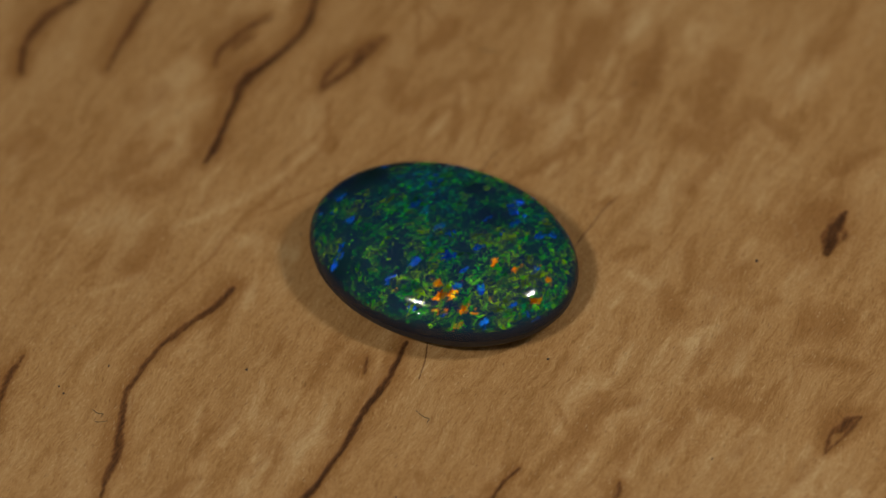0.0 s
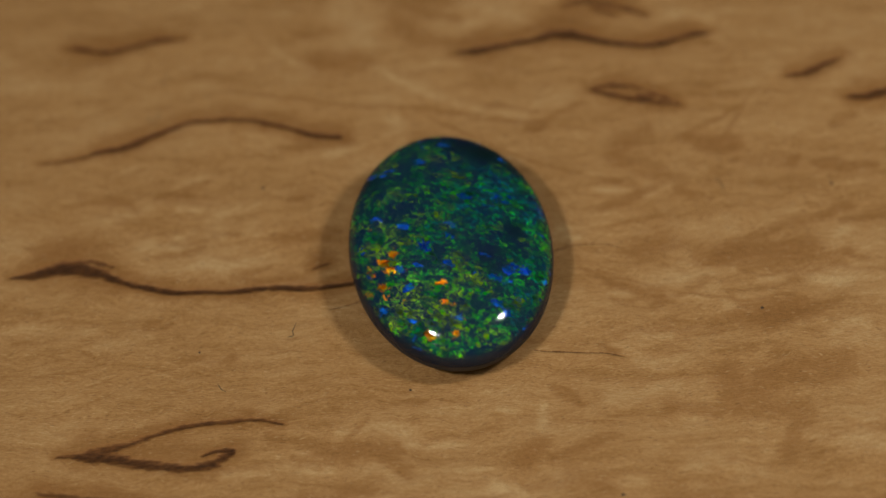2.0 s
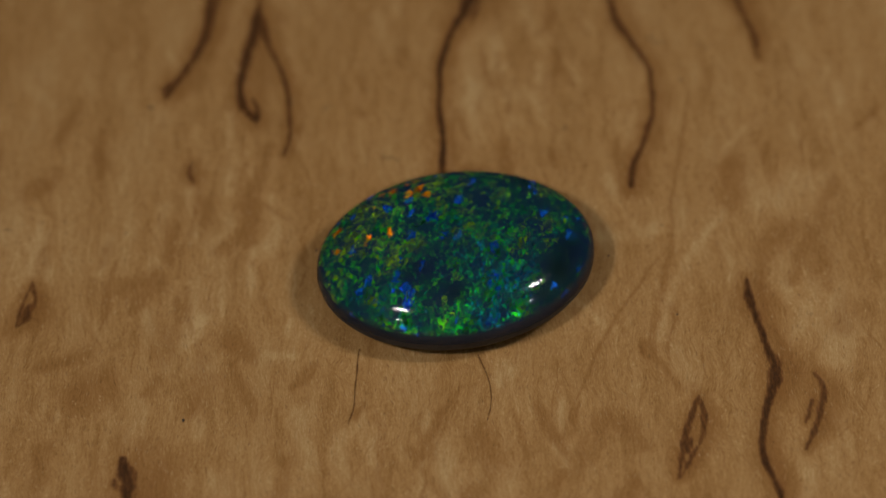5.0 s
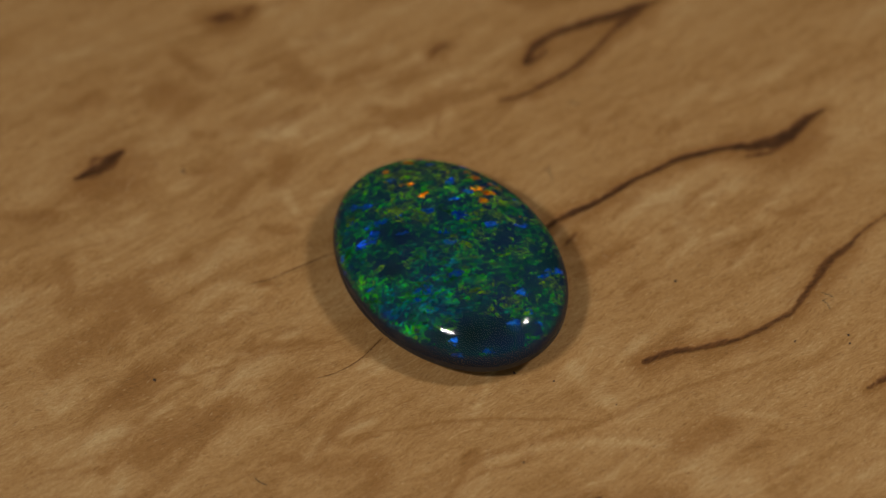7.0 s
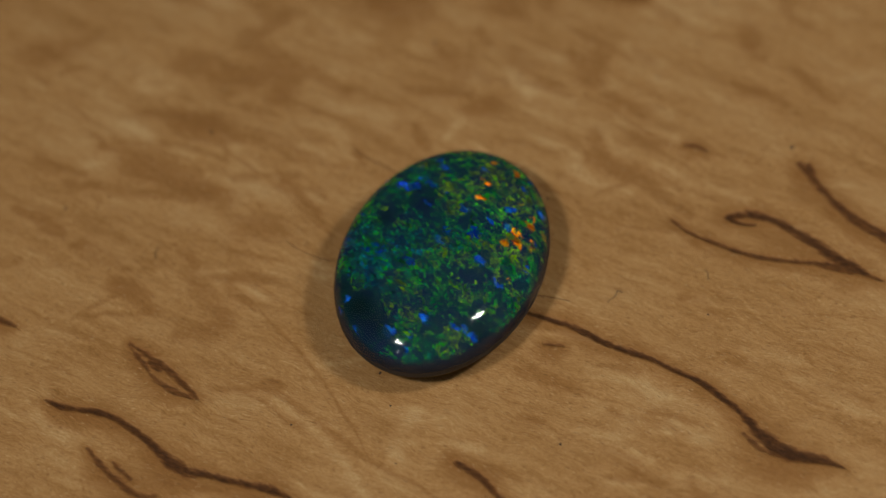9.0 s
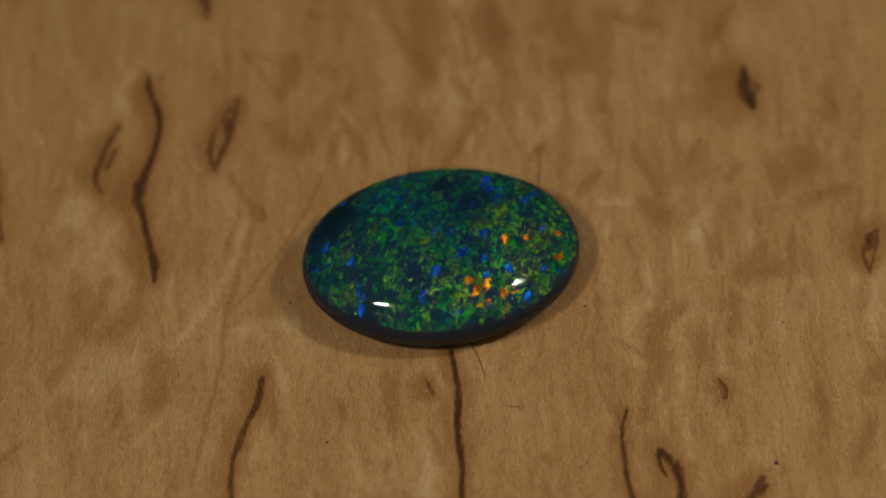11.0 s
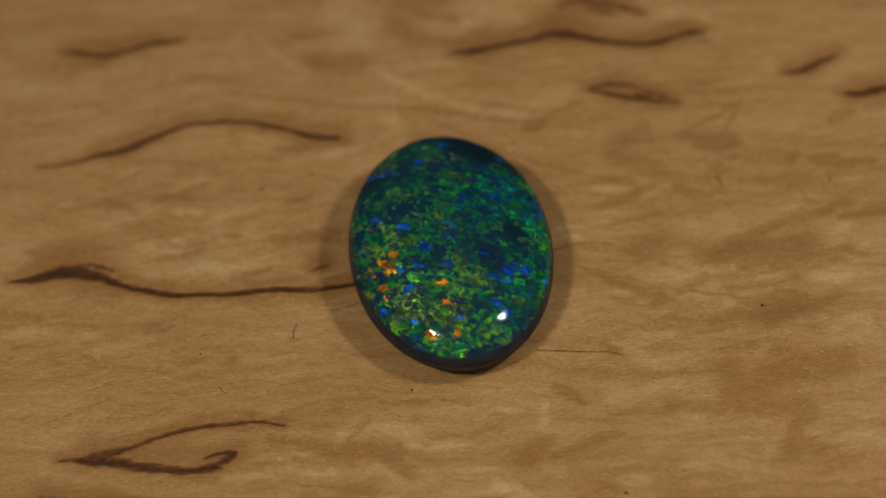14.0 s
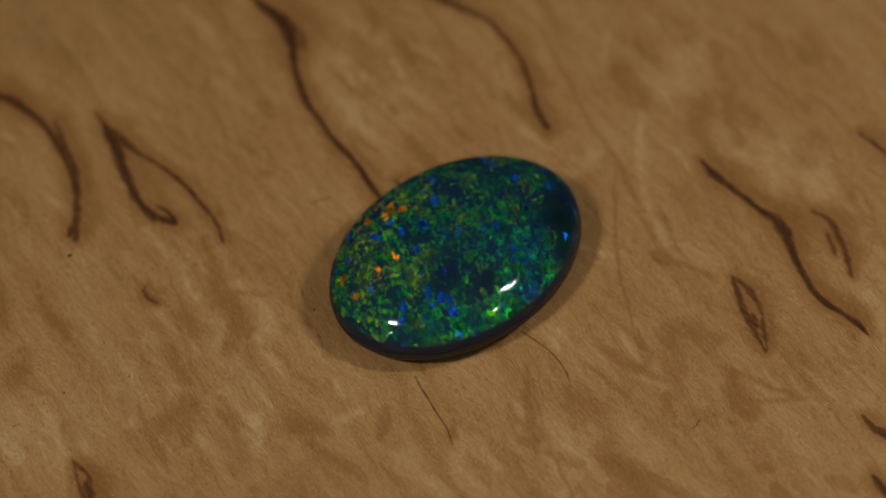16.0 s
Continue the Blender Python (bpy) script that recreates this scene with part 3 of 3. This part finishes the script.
pale((-9.60, -9.92, 0.66), (-8.84, -8.03, 0.66))
pale((-11.09, -7.73, 0.57), (-10.50, -6.77, 0.57))
pale((-6.23, -16.40, 0.57), (-5.30, -14.02, 0.57))
pale((9.96, -10.93, 0.57), (11.66, -8.76, 0.57))
pale((-0.14, 10.35, 0.44), (1.23, 12.79, 0.44))
pale((-18.97, 4.98, 0.97), (-17.81, 6.94, 0.97))
pale((-15.14, 12.06, 1.01), (-14.10, 14.06, 1.01))
pale((12.84, -11.52, 0.44), (14.18, -9.80, 0.44))
pale((3.71, -15.04, 0.49), (4.61, -13.27, 0.49))
stain((-3.32, -13.41, 0.49), (-1.91, -11.29, 0.49))
stain((-8.21, 7.30, 0.31), (-7.98, 8.03, 0.31))
stain((-0.80, 14.67, 0.44), (-0.29, 15.50, 0.44))
stain((1.91, 12.51, 0.35), (2.41, 13.33, 0.35))
stain((11.91, -8.52, 0.62), (13.92, -6.73, 0.62))
stain((4.24, 6.30, 0.53), (6.50, 8.32, 0.53))
pale((7.92, 5.44, 0.22), (8.75, 7.36, 0.22))
pale((14.75, -14.27, 0.53), (17.04, -11.60, 0.53))
stain((-4.07, -6.46, 0.35), (-4.66, -4.84, 0.35))
pale((18.39, 12.20, 0.12), (18.14, 11.15, 0.35), (17.80, 10.09, 0.12))
pale((8.79, 8.28, 0.10), (8.14, 6.98, 0.29), (7.50, 5.57, 0.10))
pale((-7.33, -17.30, 0.66), (-9.04, -19.48, 0.66))
pale((9.56, -9.18, 0.53), (7.89, -12.18, 0.53))
pale((-9.34, -10.09, 0.57), (-10.37, -11.67, 0.57))
stain((19.09, -9.41, 0.21), (18.22, -10.08, 0.59), (17.24, -10.93, 0.21))
stain((7.62, -12.31, 0.29), (6.91, -13.15, 0.29))
streak((25.00, -7.75, 0.10), (23.99, -8.95, 0.29), (22.74, -10.13, 0.10))
stain((15.80, -6.74, 0.14), (14.69, -8.17, 0.41), (13.21, -9.99, 0.14))
stain((7.90, -7.25, 0.37), (6.51, -8.83, 1.06), (5.16, -10.73, 0.37))
stain((4.87, -10.10, 0.40), (2.92, -12.00, 0.40))
stain((14.76, -3.97, 0.26), (13.04, -4.75, 0.26))
stain((22.42, -0.70, 0.97), (21.57, -2.33, 0.97))
stain((13.68, 6.39, 0.75), (12.15, 4.64, 0.75))
stain((11.82, 13.65, 0.23), (10.93, 12.34, 0.65), (10.25, 11.22, 0.23))
stain((-15.25, 8.37, 0.71), (-17.98, 6.96, 0.71))
stain((8.36, 14.18, 0.31), (7.60, 12.32, 0.31))
stain((1.19, 12.73, 0.75), (-1.92, 10.83, 0.75))
stain((-5.13, -7.78, 0.35), (-6.28, -9.37, 0.35))
streak((10.13, 12.18, 0.05), (6.81, 8.89, 0.15), (3.54, 6.23, 0.05))
streak((0.33, 10.54, 0.04), (-5.16, 6.66, 0.12), (-10.69, 3.95, 0.04))
pale((-8.71, 6.60, 0.40), (-13.70, 3.95, 0.40))
pale((-15.19, 1.31, 0.44), (-17.49, 0.17, 0.44))
stain((10.89, 13.85, 0.21), (11.10, 12.69, 0.59), (9.80, 10.66, 0.21))
stain((8.57, 7.76, 0.16), (7.79, 6.17, 0.47), (7.17, 4.80, 0.16))
streak((8.61, 16.25, 0.06), (8.97, 14.38, 0.18), (6.75, 11.56, 0.06))
stain((0.03, 12.59, 0.49), (-1.26, 10.82, 0.49))
stain((3.50, 18.59, 0.40), (2.05, 16.27, 0.40))
stain((5.91, 21.46, 0.33), (4.11, 19.12, 0.33))
stain((10.25, 17.69, 0.44), (8.64, 15.84, 0.44))
stain((-5.91, -3.32, 0.53), (-7.23, -5.82, 0.53))
stain((13.34, 6.15, 0.49), (12.31, 4.78, 0.49))
pale((18.18, 12.48, 0.26), (17.36, 10.13, 0.26))
stain((6.89, -7.37, 0.66), (5.05, -10.93, 0.66))
stain((11.09, -7.66, 0.14), (7.73, -11.33, 0.41), (6.69, -13.24, 0.14))
stain((-10.39, -0.40, 0.20), (-11.90, -2.81, 0.20))
pale((-7.05, -16.60, 0.57), (-8.95, -19.22, 0.57))
stain((6.33, 8.07, 0.13), (3.59, 6.12, 0.13))
stain((14.44, 19.32, 0.40), (14.86, 17.98, 0.40))
stain((21.94, 16.50, 0.40), (20.86, 14.33, 0.40))
stain((11.73, 15.56, 0.23), (11.24, 13.03, 0.65), (9.84, 10.75, 0.23))
stain((18.29, 12.71, 0.26), (17.62, 8.49, 0.26))
stain((9.45, 17.44, 0.62), (9.37, 13.96, 0.62))
stain((9.06, 20.58, 0.44), (7.78, 18.14, 0.44))
stain((13.69, -0.87, 0.35), (12.20, -3.46, 0.35))
stain((12.36, -4.12, 0.35), (11.07, -6.91, 0.35))
stain((11.21, -8.80, 0.24), (9.83, -11.40, 0.24))
stain((11.10, -15.57, 0.24), (9.88, -16.99, 0.24))
stain((11.91, -18.37, 0.35), (9.81, -20.08, 0.35))
stain((7.34, -12.35, 0.24), (6.41, -14.46, 0.24))
stain((7.31, -7.17, 0.40), (5.06, -10.32, 0.40))
stain((-5.37, -12.90, 0.35), (-6.03, -13.97, 0.35))
stain((-8.74, -8.87, 0.44), (-9.84, -10.77, 0.44))
stain((-5.45, -2.82, 0.26), (-7.11, -5.42, 0.26))
stain((-10.29, -6.86, 0.35), (-11.17, -8.26, 0.35))
stain((3.23, 17.83, 0.35), (2.37, 16.06, 0.35))
streak((5.12, 20.22, 0.18), (4.53, 19.22, 0.18))
streak((6.56, 7.98, 0.04), (4.92, 6.98, 0.12), (3.47, 5.66, 0.04))
streak((-5.55, 12.12, 0.04), (-6.07, 8.63, 0.12), (-8.58, 6.02, 0.12), (-10.88, 3.38, 0.04))
pale((11.41, 5.55, 0.75), (10.30, 2.58, 0.75))
pale((1.60, 14.12, 0.53), (-0.51, 11.56, 0.53))
pale((14.30, -2.90, 0.53), (13.58, -6.36, 0.53))
pale((-4.17, 2.94, 0.35), (-4.68, 6.51, 0.35))
stain((-0.79, 17.86, 0.31), (-0.99, 14.24, 0.31))
streak((0.36, 16.15, 0.13), (-0.93, 18.45, 0.13))
stain((11.81, 13.78, 0.66), (10.36, 11.31, 0.66))
stain((2.77, 17.97, 0.44), (1.66, 15.83, 0.44))
stain((8.43, 7.57, 0.24), (7.42, 4.68, 0.24))
stain((12.13, 1.87, 0.49), (11.59, -1.64, 0.49))
stain((12.37, -5.02, 0.33), (11.77, -6.59, 0.33))
stain((11.16, -8.88, 0.26), (10.77, -11.12, 0.26))
stain((11.25, -15.21, 0.57), (9.82, -17.71, 0.57))
stain((16.29, -18.24, 0.62), (14.64, -19.47, 0.62))
stain((11.83, -18.28, 0.62), (9.63, -20.14, 0.62))
stain((0.96, 12.33, 0.53), (0.53, 8.60, 0.53))
stain((2.67, 10.87, 0.31), (1.68, 8.15, 0.31))
pale((5.45, 13.50, 0.93), (4.09, 10.64, 0.93))
pale((13.83, -3.12, 0.66), (13.19, -4.77, 0.66))
pale((14.95, 1.12, 0.57), (13.62, -0.35, 0.57))
pale((9.11, -7.79, 0.49), (7.44, -8.95, 0.49))
pale((13.47, 15.27, 0.57), (12.93, 13.61, 0.57))
pale((6.54, -6.68, 0.49), (5.02, -8.10, 0.49))
pale((-6.50, 20.27, 0.53), (-8.01, 18.90, 0.53))
stain((-5.56, 11.78, 0.53), (-5.70, 8.62, 0.53))
stain((-8.47, -9.17, 0.49), (-9.11, -11.18, 0.49))
stain((-8.18, -7.35, 0.35), (-9.53, -9.02, 0.35))
streak((-5.57, -6.99, 0.15), (-5.87, -9.51, 0.15))
pale((8.75, -0.02, 0.40), (9.67, -1.00, 0.40))
pale((-6.68, 8.80, 0.44), (-8.85, 6.29, 0.44))
pale((-9.39, 2.27, 0.44), (-10.02, -1.17, 0.44))
stain((2.11, -14.68, 0.59), (0.38, -17.50, 1.18), (-1.39, -20.43, 0.59))
stain((-0.63, -19.34, 0.50), (1.08, -16.99, 1.00), (2.97, -14.72, 0.50))
stain((-11.27, -16.44, 0.53), (-10.33, -15.00, 1.06), (-9.24, -13.72, 0.53))
stain((-5.90, 13.26, 0.44), (-4.53, 14.33, 0.88), (-3.33, 15.32, 0.44))
stain((17.72, -10.81, 0.35), (18.31, -10.20, 0.71), (18.78, -9.73, 0.35))
stain((17.30, -10.95, 0.50), (18.15, -10.05, 1.00), (18.88, -9.53, 0.50))
stain((-3.45, 15.13, 0.50), (-4.80, 14.07, 1.00), (-6.09, 12.78, 0.50))
stain((-10.72, 10.84, 0.44), (-11.29, 9.57, 0.88), (-11.80, 8.33, 0.44))
stain((-9.57, 16.85, 0.59), (-10.66, 15.63, 1.18), (-11.28, 14.61, 0.59))
stain((-5.85, 12.79, 0.44), (-4.65, 14.06, 0.88), (-3.24, 15.18, 0.44))
stain((-11.61, -16.42, 0.50), (-10.63, -14.68, 1.00), (-9.29, -13.30, 0.50))
stain((2.33, -15.77, 0.53), (0.68, -16.96, 1.06), (-0.59, -19.07, 0.53))
stain((-9.50, -13.55, 0.44), (-10.66, -14.79, 0.88), (-11.59, -16.77, 0.44))
stain((2.24, -14.62, 0.59), (0.61, -16.81, 1.18), (-0.90, -19.50, 0.59))


def flecks(count, seed):
    """Small lens-shaped dimples of the burl figure, brown on one flank and pale on the other, lying roughly along the grain."""
    rnd = random.Random(seed)
    for _ in range(count):
        x, y = rnd.uniform(-32, 32), rnd.uniform(-32, 32)
        turn = radians(GRAIN + rnd.gauss(6, 13))
        half, width = rnd.uniform(0.35, 1.3), rnd.uniform(0.12, 0.42)
        dx, dy, bow = half * math.cos(turn), half * math.sin(turn), rnd.uniform(-0.15, 0.15)
        sx, sy = -math.sin(turn) * width * 0.8, math.cos(turn) * width * 0.8
        bend = ((x - dx, y - dy, 0.05), (x + bow * sx, y + bow * sy, width), (x + dx, y + dy, 0.05))
        strength = rnd.uniform(0.2, 0.75)
        stroke("stain", bend, 1.3, strength * rnd.choice((0.2, 0.7, 1.0)), 0.5, 0.35)
        stroke("pale", [(u + sx, v + sy, w * 1.2) for u, v, w in bend], 1.3, strength * rnd.choice((0.5, 0.8, 1.0)), 0.5, 0.35)


flecks(420, 11)


def hairlines(count, seed):
    """Thin wavering lines of the grain, some darker and some paler than the wood."""
    rnd = random.Random(seed)
    for _ in range(count):
        x, y, turn = rnd.uniform(-26, 26), rnd.uniform(-26, 26), radians(GRAIN + rnd.gauss(0, 12))
        steps, reach = 6, rnd.uniform(0.25, 0.7)
        line = []
        for k in range(steps):
            line.append((x, y, rnd.uniform(0.04, 0.09)))
            turn += rnd.gauss(0, 0.16)
            x, y = x + reach * math.cos(turn), y + reach * math.sin(turn)
        stroke(rnd.choice(("stain", "stain", "pale")), line, 0.8, rnd.uniform(0.45, 0.95), 0.8, 0.15)


hairlines(240, 5)


def softened(v, reach):
    """A layer with its edges blurred by a few cells each way."""
    for side in (0, 1):
        total = sum(np.roll(v, k, side) * (reach + 1 - abs(k)) for k in range(-reach, reach + 1))
        v = total / (reach + 1) ** 2
    return v


# The figure keeps a crisp core inside a broad bleeding edge.
for k in ("stain", "pale"):
    layers[k] = 0.75 * layers[k] + 0.35 * softened(layers[k], 4)


def wooden_board():
    n = len(axis)
    edge = np.clip((np.maximum(np.abs(GX), np.abs(GY)) - 56.0) / 4.0, 0, 1)
    z = -2.0 * (1 - np.sqrt(1 - edge ** 2 * 0.999))
    z = z + (edge == 0) * (0.05 * (ripple(GX * 0.35, GY * 0.35) - 0.5) + 0.012 * (ripple(GX * 2.1, GY * 2.1) - 0.5))
    z = z - 0.05 * layers["vein"] - 0.012 * layers["stain"] + 0.012 * layers["pale"]
    top = np.stack((GX, GY, z), -1).reshape(-1, 3)
    ids = np.arange(n * n).reshape(n, n)
    quads = np.stack((ids[:-1, :-1], ids[1:, :-1], ids[1:, 1:], ids[:-1, 1:]), -1).reshape(-1, 4)
    ring = np.concatenate((ids[:-1, 0], ids[-1, :-1], ids[:0:-1, -1], ids[0, :0:-1]))
    low = top[ring].copy()
    low[:, 2] = -14.0
    base = n * n + np.arange(len(ring))
    nxt = np.roll(np.arange(len(ring)), -1)
    sides = np.stack((ring, base, base[nxt], ring[nxt]), -1)
    middle = n * n + len(ring)
    verts = np.vstack((top, low, [[0, 0, -14.0]])) * MM
    me = bpy.data.meshes.new("wooden_board")
    faces = np.vstack((quads, sides)).astype(np.int32)
    under = np.stack((base, np.full(len(ring), middle), base[nxt]), -1).astype(np.int32)
    loops = np.concatenate((faces.ravel(), under.ravel()))
    total = len(faces) + len(under)
    me.vertices.add(len(verts))
    me.vertices.foreach_set("co", verts.astype(np.float32).ravel())
    me.loops.add(len(loops))
    me.loops.foreach_set("vertex_index", loops)
    me.polygons.add(total)
    starts = np.concatenate((np.arange(len(faces)) * 4, len(faces) * 4 + np.arange(len(under)) * 3)).astype(np.int32)
    me.polygons.foreach_set("loop_start", starts)
    me.update(calc_edges=True)
    me.validate()
    me.polygons.foreach_set("use_smooth", [True] * total)
    for k, v in layers.items():
        flat = np.zeros(len(verts), np.float32)
        flat[:n * n] = v.ravel()
        me.attributes.new(k, "FLOAT", "POINT").data.foreach_set("value", flat)
    me.materials.append(WOOD)
    return tagged(new("wooden_board", me), "honey-brown figured birch burl board with dark flame-shaped veins", "board")


# ---- the stone ----
SEMI_LONG, SEMI_SHORT, HEIGHT, GIRDLE, FOOT, FLAT = 6.80, 4.97, 4.12, 0.42, 0.58, 2.85


def opal_section(w):
    """Height and breadth, as shares, along the outline from the girdle (0) to the crown (1)."""
    return GIRDLE + (1 - GIRDLE) * w, math.sqrt(max(0.0, 1 - w ** FLAT))


def rings_mesh(section, count, close_top):
    bm = bmesh.new()
    rows = []
    for z, k in section:
        if k < 1e-3:
            rows.append([bm.verts.new((0, 0, z * HEIGHT * MM))])
            continue
        rows.append([bm.verts.new((SEMI_LONG * k * math.cos(a) * MM, SEMI_SHORT * k * math.sin(a) * MM, z * HEIGHT * MM))
                     for a in (2 * math.pi * i / count for i in range(count))])
    for a, b in zip(rows[:-1], rows[1:]):
        for i in range(count):
            j = (i + 1) % count
            if len(b) == 1:
                bm.faces.new((a[i], a[j], b[0]))
            else:
                bm.faces.new((a[i], a[j], b[j], b[i]))
    if close_top:
        bm.faces.new(rows[0][::-1])
    return bm


def soft_spots(me, spots):
    """How much each point of the dome lies in elliptic patches (x, y, radius, strength) in millimetres."""
    co = np.empty(len(me.vertices) * 3)
    me.vertices.foreach_get("co", co)
    co = co.reshape(-1, 3) / MM
    v = np.zeros(len(co))
    for x, y, r, s in spots:
        v += s * np.exp(-((co[:, 0] - x) ** 2 + (co[:, 1] - y) ** 2) / r ** 2)
    return v


def opal():
    thing = new("opal_cabochon")
    tagged(thing, "polished oval black opal with green, blue and orange colour flecks", "gemstone")
    w = [math.sin(math.pi / 2 * i / 60) for i in range(61)]
    sec = [opal_section(x) for x in w]
    part("dome", rings_mesh(sec, 160, False), SKIN, thing, "clear glossy polished dome")
    deep = [(GIRDLE + (z - GIRDLE) * 0.86 - 0.003, k * 0.996) for z, k in sec]
    layer = part("colour_layer", rings_mesh(deep, 160, False), OPAL, thing, "dark layer with glittering green, blue and orange flecks")
    spots = {
        "warm": ((1.1, -3.8, 1.0, .8), (2.6, -3.3, 1.2, .9), (4.6, -0.9, 1.2, .6), (5.7, -.6, 1.2, .7), (3.3, -1.8, 1.4, .6),
                 (-1.0, -3.5, 1.2, .6), (-3.4, -2.4, 1.0, .45), (4.0, 1.0, .7, .5), (6.1, 1.2, .8, .5), (0.8, -.3, 1.0, .35), (-2.0, -1.5, 1.2, .2), (3.6, -2.9, .8, .6)),
        "teal": ((-2.0, 3.0, 1.5, .9), (-1.3, 4.3, 1.0, .8), (0.2, 4.5, 1.0, .7), (-0.9, .6, 1.2, .5), (3.3, 2.4, 1.0, .7), (-2.8, 2.4, 1.2, .6), (2.7, 4.2, .8, .5)),
        "blue": ((2.9, 2.5, .8, .6), (2.1, 3.4, .7, .7), (0.2, 4.5, .6, .8), (-2.4, 3.7, .7, .6), (-1.4, 2.9, .6, .5), (5.0, -3.0, .9, .5), (0.5, 2.2, .8, .4), (-5.6, -1.2, .8, .4), (1.0, -1.6, .7, .4)),
        "dull": ((-4.7, 2.4, .85, .9), (-5.4, 1.2, .8, .6), (0.4, 3.1, .6, .55), (-3.8, 3.6, .5, .6), (2.0, 1.6, 1.0, .35), (1.6, -4.7, .6, .4), (-4.0, -3.6, .8, .5)),
    }
    for k, s in spots.items():
        layer.data.attributes.new(k, "FLOAT", "POINT").data.foreach_set("value", soft_spots(layer.data, s).astype(np.float32))
    core = [min(1.0, max(0.0, (0.995 - math.hypot(v.co.x / SEMI_LONG, v.co.y / SEMI_SHORT) / MM) / 0.035)) for v in layer.data.vertices]
    layer.data.attributes.new("core", "FLOAT", "POINT").data.foreach_set("value", core)
    under = [(GIRDLE * x, FOOT + (1 - FOOT) * math.sqrt(1 - (1 - x) ** 2)) for x in (0, .03, .1, .2, .32, .46, .62, .8, 1.0)]
    part("back", rings_mesh(under, 160, True), POTCH, thing, "smooth grey potch back of the stone")
    return thing


# ---- dust and fibres lying on the board ----
def dust_speck(size, seed):
    bm = bmesh.new()
    bmesh.ops.create_icosphere(bm, subdivisions=2, radius=size / 2 * MM)
    for v in bm.verts:
        d = v.co.normalized()
        v.co *= 0.75 + 0.6 * noise.noise(d * 1.6 + Vector((seed * 3.7, 0, 0)))
        v.co.x *= 1.25
        v.co.z *= 0.55
    return tagged(part("dust_speck", bm, DUST), "tiny dark dust speck lying on the wooden board", "dust", "specks on the board")


def fibre(points, radius=0.022):
    p = [Vector((x, y, 0)) for x, y in points]
    mid = sum(p, Vector()) / len(p)
    smooth = []
    for k in range(len(p) - 1):
        for s in range(5):
            smooth.append((p[k].lerp(p[k + 1], s / 5) - mid))
    smooth.append(p[-1] - mid)
    bm = bmesh.new()
    rows = []
    for k, c in enumerate(smooth):
        d = (smooth[min(k + 1, len(smooth) - 1)] - smooth[max(k - 1, 0)]).normalized()
        side = Vector((-d.y, d.x, 0))
        r = radius * (0.5 + 0.5 * math.sin(math.pi * (k + 1) / (len(smooth) + 1)))
        lift = Vector((0, 0, radius + 0.03 * math.sin(k * 0.9) ** 2))
        rows.append([bm.verts.new((c + lift + side * r * math.cos(a) + Vector((0, 0, r * math.sin(a)))) * MM)
                     for a in (math.pi / 3 * i for i in range(6))])
    for a, b in zip(rows[:-1], rows[1:]):
        for i in range(6):
            bm.faces.new((a[i], a[(i + 1) % 6], b[(i + 1) % 6], b[i]))
    bm.faces.new(rows[0][::-1])
    bm.faces.new(rows[-1])
    ob = tagged(part("fibre", bm, LINT), "short curled brown fibre lying on the wooden board", "fibre", "fibres on the board")
    return ob, mid


TILT = pose(0, 0, 0, 0.09, -0.38, 0)
carried = [(wooden_board(), TILT), (opal(), TILT @ pose(-0.26 * MM, 0.30 * MM, 0.0, 0, 0, -24.7) @ pose(0, 0, 0, -0.5, 1.1, 0))]
SPECKS = ((-10.0, -4.75, .22), (4.54, -5.12, .2), (15.1, 0.0, .24), (6.87, -17.65, .3), (10.0, 11.65, .25), (5.7, 19.0, .24),
          (-7.27, 3.2, .17), (-19.1, -5.1, .18), (-8.03, 7.98, .17), (-5.35, 3.62, .24), (-3.05, -12.44, .16), (6.92, -13.28, .14),
          (-16.69, -4.05, .18), (-18.86, -5.52, .2), (11.88, -11.31, .14), (14.09, -13.66, .14), (-10.54, 3.08, .12))
for k, (x, y, s) in enumerate(SPECKS):
    carried.append((dust_speck(s * 0.75, k), TILT @ pose(x * MM, y * MM, 0.2 * s * MM, 0, 0, 37 * k)))
FIBRES = (((-1.96, -7.62), (-1.62, -8.03), (-1.31, -8.18), (-1.45, -8.43)), ((-17.45, -6.52), (-17.2, -6.79), (-16.92, -6.84), (-17.03, -7.03)),
          ((2.99, 14.35), (2.61, 14.46), (2.22, 14.46)), ((16.88, -14.88), (16.55, -14.67)), ((-16.7, -7.26), (-17.01, -7.3), (-17.32, -7.27)), ((-0.95, -12.65), (-0.56, -12.66), (-0.33, -12.54)))
for points in FIBRES:
    ob, mid = fibre(points)
    carried.append((ob, TILT @ pose(mid.x * MM, mid.y * MM, 0.0)))


def motions():
    """The board turns clockwise at an even rate and carries all that lies on it."""
    for ob, home in carried:
        walk(ob, [(k / 4, pose(0, 0, 0, 0, 0, -360 / PERIOD * k / 4) @ home) for k in range(65)])


motions()
